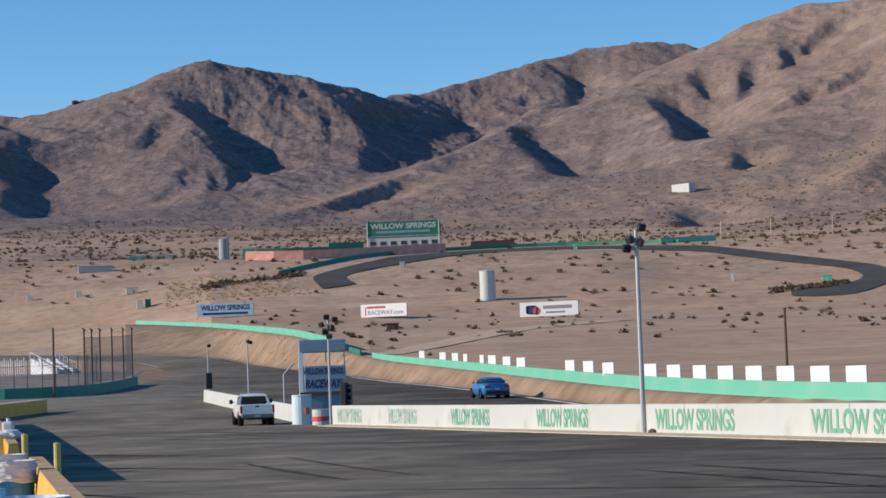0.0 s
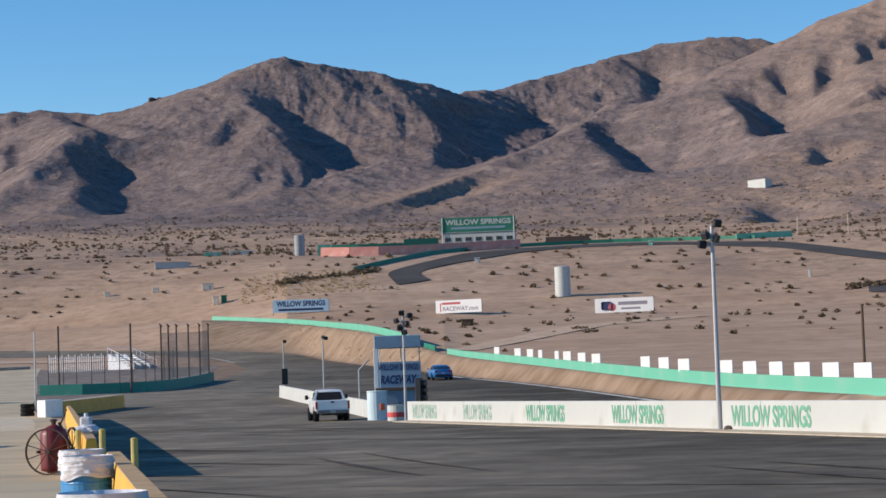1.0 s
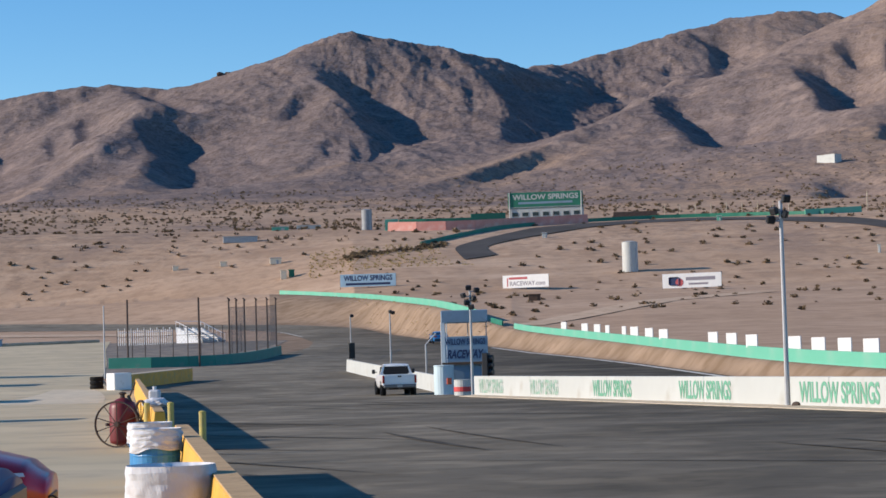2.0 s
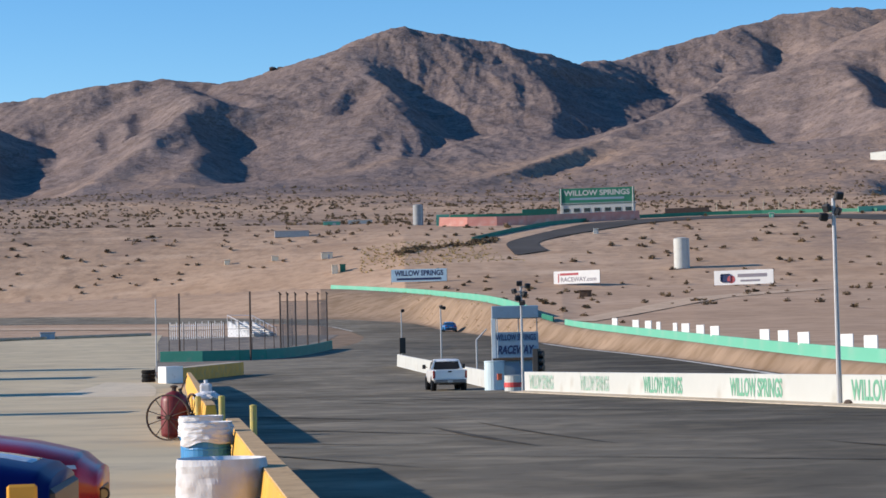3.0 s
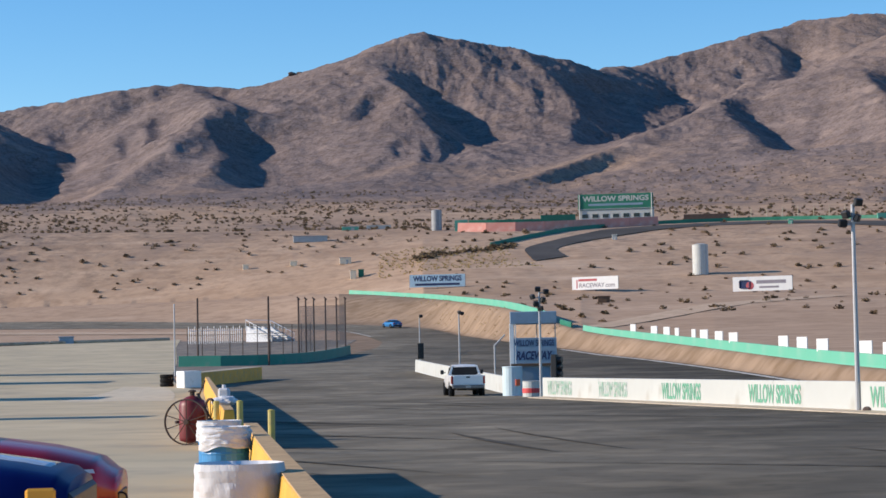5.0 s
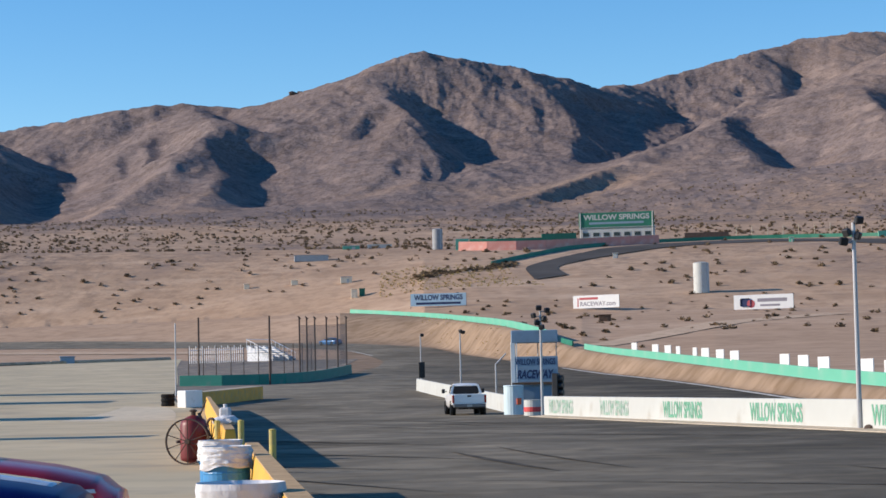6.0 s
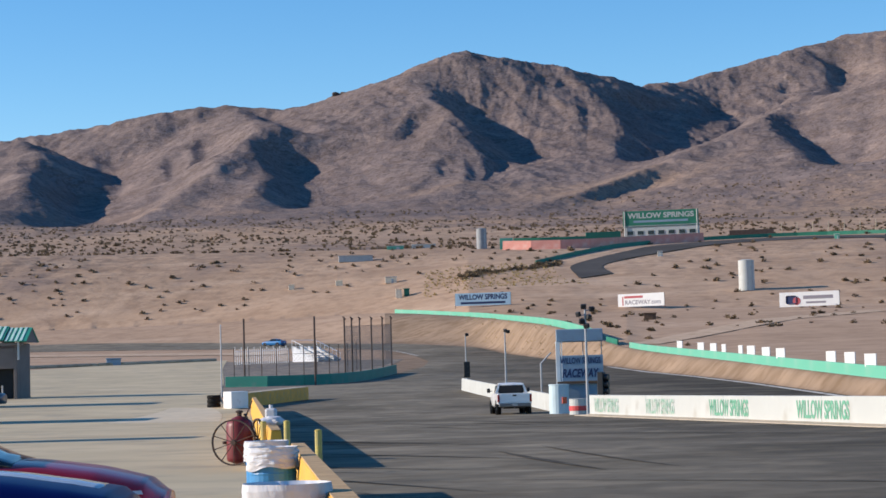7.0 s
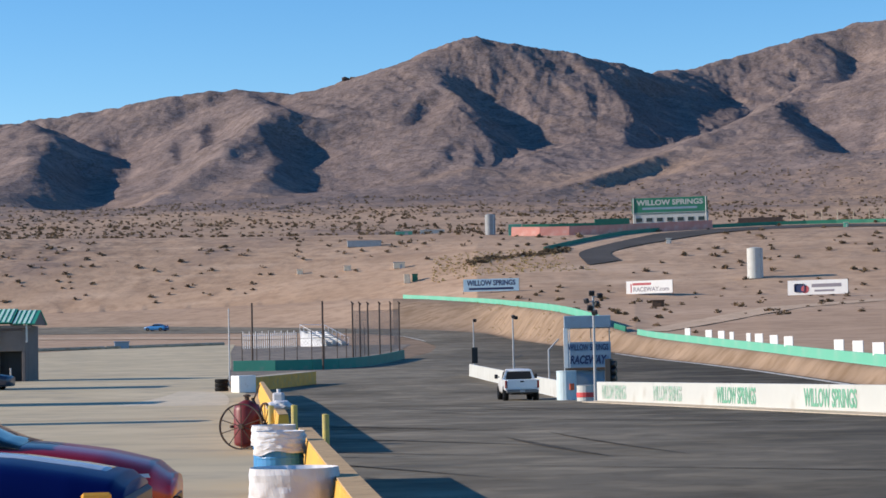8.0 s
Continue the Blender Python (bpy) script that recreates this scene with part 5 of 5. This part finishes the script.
t = banner(-5.89, 416, 11.2, 2.5, 0.3, M_BLUEBANNER, "pale blue banner lettered in dark blue", turn=-8)
letters("lettering", "WILLOW SPRINGS", 9.8, 1.1, pose(0, -0.035, 2.0), M_NAVY, t, bold=0.03)
part("print_bar", box(9.0, 0.02, 0.45, (0, -0.03, 0.6), 0.004), M_NAVY, t, "small unreadable dark print")
t = banner(-1.56, 404, 9.9, 2.5, 0.3, M_BANNER, "white banner with grey and red print", turn=-26)
letters("lettering", "RACEWAY.com", 7.6, 0.85, pose(0.4, -0.035, 1.15), M_BARGREY, t, bold=0.02)
part("print_bar", box(4.0, 0.02, 0.45, (-1.6, -0.03, 1.95), 0.004), M_BARRED, t, "small unreadable red print")
part("print_bar", box(0.25, 0.02, 1.7, (-3.9, -0.03, 0.6), 0.004), M_BARRED, t)
t = banner(2.98, 378, 10.9, 2.6, 0.3, M_BANNER, "white banner with a dark and red emblem", turn=-14)
part("emblem", box(1.9, 0.02, 1.5, (-3.3, -0.03, 0.8), 0.2), M_NAVY, t, "dark blue emblem patch")
part("emblem", lathe([(0.72, 0), (0.72, 0.03), (0.3, 0.035)], 16, m=Matrix.Translation((-2.3, -0.04, 1.3)) @ pose(0, 0, 0, 90, 0, 0)), M_BARRED, t, "dull red round emblem")
part("print_bar", box(5.4, 0.02, 0.62, (1.6, -0.03, 1.6), 0.004), M_BARGREY, t, "unreadable grey print")
part("print_bar", box(3.6, 0.02, 0.35, (1.2, -0.03, 0.8), 0.004), M_BARGREY, t)


def storage_tank(b, d, r, h, material, label):
    x, y = spot(b, d)
    t = thing("storage_tank", pose(x, y, height(x, y) - 0.1), label, "tank")
    part("shell", lathe([(r, 0), (r, h * 0.33), (r * 1.02, h * 0.335), (r, h * 0.34), (r, h * 0.66), (r * 1.02, h * 0.665), (r, h * 0.67), (r, h), (r * 1.02, h + 0.03), (r * 0.5, h + 0.25)], 28), material, t, smooth=False)
    part("ladder", box(0.4, 0.1, h, (r * 0.7, -r * 0.75, 0.1), 0.02), M_STEEL, t)


storage_tank(1.32, 426, 1.6, 6.1, M_WHITE, "white cylindrical steel water tank on the infield")
storage_tank(-5.88, 543, 1.35, 5.3, M_GREYTANK, "grey cylindrical steel tank on the hillside")

x, y = spot(-0.95, 555)
zt = height(x, y)
t = thing("scoring_building", pose(x, y, zt - 0.2, 0, 0, -4), "white two-storey trackside building under a green lettered sign", "building")
part("wall", box(19.6, 5.0, 4.4, (0, 2.6, 0), 0.04), M_WHITE, t)
for k in range(7):
    w = part("window", box(1.6, 0.12, 1.0, (-8.2 + k * 2.75, 0.08, 2.2), 0.02), M_GLASS, t)
    part("frame", box(1.8, 0.08, 0.1, (-8.2 + k * 2.75, 0.05, 2.1), 0.02), M_STEEL, w)
part("sign_board", box(20.0, 0.35, 4.2, (0, 0.1, 4.3), 0.04), M_GREEN, t, "dark green sign board")
letters("lettering", "WILLOW SPRINGS", 17.6, 1.45, pose(0, -0.09, 7.25), M_WHITE, t, bold=0.03, label="white letters")
part("print_bar", box(14.5, 0.04, 0.55, (0, -0.085, 5.4), 0.01), M_BLUEGREY, t, "small unreadable print")
part("roof", box(20.2, 5.4, 0.2, (0, 2.6, 4.42), 0.02), M_STEEL, t)
for s in (-9.6, 9.6):
    part("post", tube((s, -0.15, -0.5), (s, -0.15, 8.5), 0.14, n=8), M_WHITE, t)


def far_wall(path, h, material, label, seg=8.0, lift=0.0):
    return run_wall("barrier_wall", [spot(b, d) for b, d in path], h, material, label, seg, 0.3, 0.25)


far_wall([(-5.3, 531), (-4.6, 526), (-3.8, 523), (-2.9, 527), (-2.0, 534), (-0.9, 540), (0.2, 545)], 2.3, M_PINK, "tall faded red painted wall on the hillside")
far_wall([(-5.0, 534), (-4.4, 531), (-2.7, 534)], 2.8, M_GREEN, "dark green painted wall behind the red wall")
far_wall([(-5.38, 534), (-5.02, 534)], 2.9, M_MINT, "mint green painted end of the hillside wall")
far_wall([(-3.0, 540), (-2.05, 543)], 3.5, M_GREEN, "dark green raised wall beside the building")
far_wall([(-4.4, 487), (-4.0, 494), (-3.5, 503), (-2.6, 516), (-1.5, 536), (0, 552), (1.2, 557), (2.6, 560), (4.0, 558), (5.4, 552), (6.6, 546)], 0.95, M_GREEN, "dark green guard wall along the hill track")
far_wall([(6.1, 545), (7.6, 552)], 1.5, M_MINT, "mint green painted wall end on the hill")
far_wall([(0.9, 575), (2.1, 575)], 2.2, M_RUST, "dark brown wall behind the hill track")
for k in range(9):
    b = 2.3 + 0.42 * k
    x, y = spot(b, 566)
    t = thing("fence_post", pose(x, y, height(x, y)), "pale slim fence post above the hill track", "post", "hill fence posts")
    part("tube", tube((0, 0, 0), (0.1, 0, 3.6), 0.12, 0.10, 6), M_CONCRETE, t)
for b in (7.75, 9.1, 10.75):
    x, y = spot(b, 560)
    t = thing("fence_post", pose(x, y, height(x, y)), "pale slim fence post above the hill track", "post", "hill fence posts")
    part("tube", tube((0, 0, 0), (0.1, 0, 5.0), 0.14, 0.12, 6), M_CONCRETE, t)


def shed(b, d, w, h, depth, material, roofmat, label, turn=0.0):
    x, y = spot(b, d)
    t = thing("shed", pose(x, y, height(x, y) - 0.1, 0, 0, -b + turn), label, "shed")
    part("wall", box(w, depth, h, (0, depth / 2, 0), 0.05), material, t)
    part("roof", box(w + 0.2, depth + 0.2, 0.15, (0, depth / 2, h), 0.03), roofmat, t)
    part("door", box(w * 0.2, 0.08, h * 0.7, (w * 0.15, -0.02, 0), 0.02), roofmat, t)


# white boxes coloured cream: warm sunlight put into the base colour
M_SUNLIT_WHITE = mat("sunlit_white_paint", (0.82, 0.70, 0.52), 0.7, spread=0.1, size=0.5)
shed(6.7, 1014, 11.0, 4.4, 5, M_WHITE, M_WHITE, "small white building on the hillside", turn=-40)
shed(-8.2, 455, 1.3, 1.9, 1.2, M_SUNLIT_WHITE, M_SUNLIT_WHITE, "white box standing on the infield, coloured sunlit cream")
shed(-7.98, 456, 1.2, 1.5, 1.2, M_GREEN, M_GREEN, "green box standing on the infield")
shed(-9.83, 486, 1.6, 1.1, 1.0, M_SUNLIT_WHITE, M_SUNLIT_WHITE, "small white box on the infield, coloured sunlit cream")
shed(-11.14, 489, 1.3, 1.1, 1.0, M_SUNLIT_WHITE, M_SUNLIT_WHITE, "small white box on the infield, coloured sunlit cream")
shed(-8.41, 479, 2.6, 1.4, 1.5, M_SUNLIT_WHITE, M_STEEL, "white box on the infield, coloured sunlit cream")
shed(-9.36, 519, 8.5, 1.5, 3, M_STEEL, M_STEEL, "long low grey shed on the plain")
shed(-1.0, 497, 1.2, 1.2, 1, M_WHITE, M_WHITE, "small white marker box by the hill track")
shed(3.78, 530, 1.2, 1.2, 1, M_MINT, M_WHITE, "small green marker box by the hill track")
shed(10.55, 436, 2.0, 1.3, 1.5, M_MINT, M_MINT, "mint green box inside the hairpin")
shed(8.03, 443, 0.6, 1.8, 0.6, M_WHITE, M_WHITE, "slim pale box on the infield")
shed(-16.0, 292, 2.0, 1.0, 0.3, M_BLUEGREY, M_BLUEGREY, "low pale sign board by the apron edge")
shed(-8.26, 558, 4.5, 0.9, 2, M_MINT, M_WHITE, "low pale green shed on the plain")
shed(-7.48, 600, 7.0, 1.1, 2, M_WHITE, M_WHITE, "low white shed on the plain")


shed(-1.33, 330, 1.9, 1.1, 1.2, M_WOOD, M_WOOD, "brown wooden box on the infield")


def rock_pile(name, x, y, z, size, n, label, category, material):
    """A heap of uneven angular lumps."""
    rng = random.Random(n)
    t = thing(name, pose(x, y, z), label, category)
    for k in range(n):
        bm = bmesh.new()
        bmesh.ops.create_icosphere(bm, subdivisions=2, radius=size * rng.uniform(0.35, 0.7))
        for v in bm.verts:
            v.co *= 1 + 0.35 * noise.noise(v.co * (2.2 / size) + Vector((k, 0, 0)))
            v.co.z *= 0.75
        ob = part("lump", bm, material, t)
        ob.location = (rng.uniform(-1.6, 1.6) * size, rng.uniform(-0.5, 0.5) * size, size * 0.22)


M_ROCK = mat("dark_rock", (0.10, 0.075, 0.062), 0.95, spread=0.25, size=2.0, bump=0.2, bump_size=0.8)
x, y = spot(-9.55, 1877)
rock_pile("rock_outcrop", x, y, height(x, y) - 0.5, 6.0, 7, "dark rock outcrop on the skyline ridge", "rock", M_ROCK)
rock_pile("dirt_heap", 6.25, 60.6, 0.05, 0.28, 5, "small heap of dirt and weeds at the pole's foot", "dirt heap", M_ROCK)


def marker_block(x, y, w, h, turn):
    t = thing("marker_board", pose(x, y, height(x, y), 0, 0, turn), "white square marker board behind the green wall", "board", "marker boards behind the wall")
    part("board", box(w, 0.08, h, (0, 0, 0.6), 0.01), M_BRIGHTWHITE, t)
    for s in (-w * 0.4, w * 0.4):
        part("leg", box(0.06, 0.06, 0.7, (s, 0.05, -0.1), 0.006), M_STEEL, t)


MARKERS = [(-0.55, 0.61), (0.02, 0.68), (0.36, 0.66), (0.64, 0.42), (1.09, 0.4), (1.37, 0.74), (1.77, 0.71), (2.16, 0.76), (3.5, 0.72), (4.0, 0.76), (4.54, 0.79), (5.69, 0.79), (6.32, 0.82), (7.02, 0.79), (7.72, 0.87), (8.48, 0.88), (9.33, 0.92), (10.25, 0.96), (11.21, 0.99)]  # bearing, width
for b, w in MARKERS:
    i = int(np.argmin(abs(np.degrees(np.arctan2(OUTER_LINE[:, 0], OUTER_LINE[:, 1])) - b)))
    d = float(np.hypot(OUTER_LINE[i, 0], OUTER_LINE[i, 1])) + 1.6
    marker_block(*spot(b, d), w, 0.74, -b - 34)
x, y = spot(9.37, 96)
t = thing("utility_pole", pose(x, y, height(x, y)), "thin dark wooden pole behind the green wall", "pole")
part("pole", tube((0, 0, 0), (0, 0, 3.9), 0.075, 0.06, 8), M_WOOD, t)
part("cap", tube((0, 0, 3.88), (0, 0, 3.95), 0.085, n=8), M_WOOD, t)

# ---- desert brush ----
M_BRUSH = mat("desert_brush", (0.175, 0.125, 0.08), 0.95, spread=0.35, size=3.0, second=(0.11, 0.085, 0.055), second_size=0.8)
M_DRYGRASS = mat("dry_yellow_grass", (0.40, 0.30, 0.13), 0.95, spread=0.25, size=2.0)


def brush(name, spots, material, label, blades=26):
    """Twiggy domes of small leaf blades, too many to count."""
    rng = random.Random(7)
    verts, faces = [], []
    for x, y, r in spots:
        z = height(x, y)
        for _ in range(blades):
            a, e = rng.uniform(0, 2 * math.pi), rng.uniform(0.1, 1.45)
            R = r * rng.uniform(0.55, 1.05)
            c = Vector((x + R * math.cos(a) * math.cos(e), y + R * math.sin(a) * math.cos(e), z + R * 0.75 * math.sin(e)))
            s = r * rng.uniform(0.22, 0.42)
            i = len(verts)
            for _ in range(3):
                verts.append(c + Vector((rng.uniform(-s, s), rng.uniform(-s, s), rng.uniform(-s * 0.8, s * 0.8))))
            verts.append(Vector((x, y, z - 0.05)))
            faces += [(i, i + 1, i + 2), (i, i + 1, i + 3)]
    me = bpy.data.meshes.new(name)
    me.from_pydata([tuple(v) for v in verts], [], faces)
    me.materials.append(material)
    return tagged(new(name, me), label, "shrubs", kind="stuff")


rng = random.Random(11)
spots = []
HILL_TRACK = smooth_line([(-22, 458), (-26, 479), (-19, 497), (-3, 524), (13, 538), (33, 543), (50, 524), (66, 506), (79, 476), (92, 449), (92, 430), (80, 411), (70, 413)], 60, 2)


def paved(x, y):
    d, b = math.hypot(x, y), math.degrees(math.atan2(x, y))
    dw = float(np.interp(b, OUTER_BEARING, OUTER_DIST))
    return d < dw + 6


clumps = [(rng.uniform(-21, 15), rng.uniform(400, 850)) for _ in range(150)]
for k in range(1700):
    if rng.random() < 0.5:
        cb, cd = rng.choice(clumps)
        b, d = cb + rng.gauss(0, 0.8), cd + rng.gauss(0, 14)
    else:
        b, d = rng.uniform(-21, 15), 230 * (900 / 230) ** (rng.random() ** 0.7)
    x, y = spot(b, d)
    if paved(x, y) or (b < -6 and d < 475):
        continue
    if min(math.hypot(x - q[0], y - q[1]) for q in HILL_TRACK) < 9:
        continue
    spots.append((x, y, rng.uniform(0.3, 0.85) * (1.0 if d < 420 else 1.35)))
for k in range(150):
    b, d = rng.uniform(9.0, 11.1), rng.uniform(424, 431)
    spots.append((*spot(b, d + (b - 10) * 4), rng.uniform(0.4, 0.9)))
for k in range(130):
    b = rng.uniform(-6.6, -3.7)
    spots.append((*spot(b, 486 + (b + 3.7) * 6 + rng.uniform(-5, 5)), rng.uniform(0.4, 1.0)))
brush("desert_brush", spots, M_BRUSH, "dry brown desert bushes scattered over the slope")
spots = []
for k in range(5200):
    b, d = rng.uniform(-21, 14.5), 500 + 650 * rng.random() ** 0.9
    x, y = spot(b, d)
    if noise.noise(Vector((x * 0.012, y * 0.012, 1.0))) < rng.uniform(-0.5, 0.25) or (-6 < b < 8 and d < 575):
        continue
    spots.append((x, y, rng.uniform(0.45, 1.25)))
brush("desert_brush", spots, M_BRUSH, "dense low brown scrub on the fans below the hills", 12)
grass = []
for k in range(700):
    b, d = rng.uniform(-7.5, -3.0), rng.uniform(445, 490)
    x, y = spot(b, d)
    if min(math.hypot(x - q[0], y - q[1]) for q in HILL_TRACK) > 8:
        grass.append((x, y, rng.uniform(0.2, 0.45)))
for k in range(300):
    u = rng.random()
    q = OUTER_LINE[int(120 + 130 * u)]
    grass.append((q[0] - rng.uniform(0.8, 5), q[1] - rng.uniform(0, 1), rng.uniform(0.08, 0.2)))
brush("dry_grass", grass, M_DRYGRASS, "dry yellow grass along the banks", 12)


# ---- what moves ----
COUPE_WAY = [(0.0, 3.0, 135.0), (0.5, -2.2, 163.0), (1.0, -7.1, 189.5), (1.5, -12.0, 215.0), (2.2, -18.6, 250.0), (3.0, -25.5, 285.5), (3.5, -30.0, 306.0), (4.0, -34.0, 321.0), (4.5, -38.3, 333.0), (5.2, -45.3, 347.0), (6.0, -56.0, 358.5), (6.5, -64.8, 364.0), (7.0, -76.3, 370.0), (7.5, -89.0, 375.5), (8.0, -102.0, 379.0)]


def motions():
    rows = []
    for i, (t, x, y) in enumerate(COUPE_WAY):
        a, b = COUPE_WAY[max(i - 1, 0)], COUPE_WAY[min(i + 1, len(COUPE_WAY) - 1)]
        turn = math.degrees(math.atan2(-(b[1] - a[1]), b[2] - a[2]))
        rows.append((t, pose(x, y, height(x, y) + 0.05, math.degrees(math.atan2(height(b[1], b[2]) - height(a[1], a[2]), math.hypot(b[1] - a[1], b[2] - a[2]))), 0, turn)))
    walk(moving_car, rows)


motions()
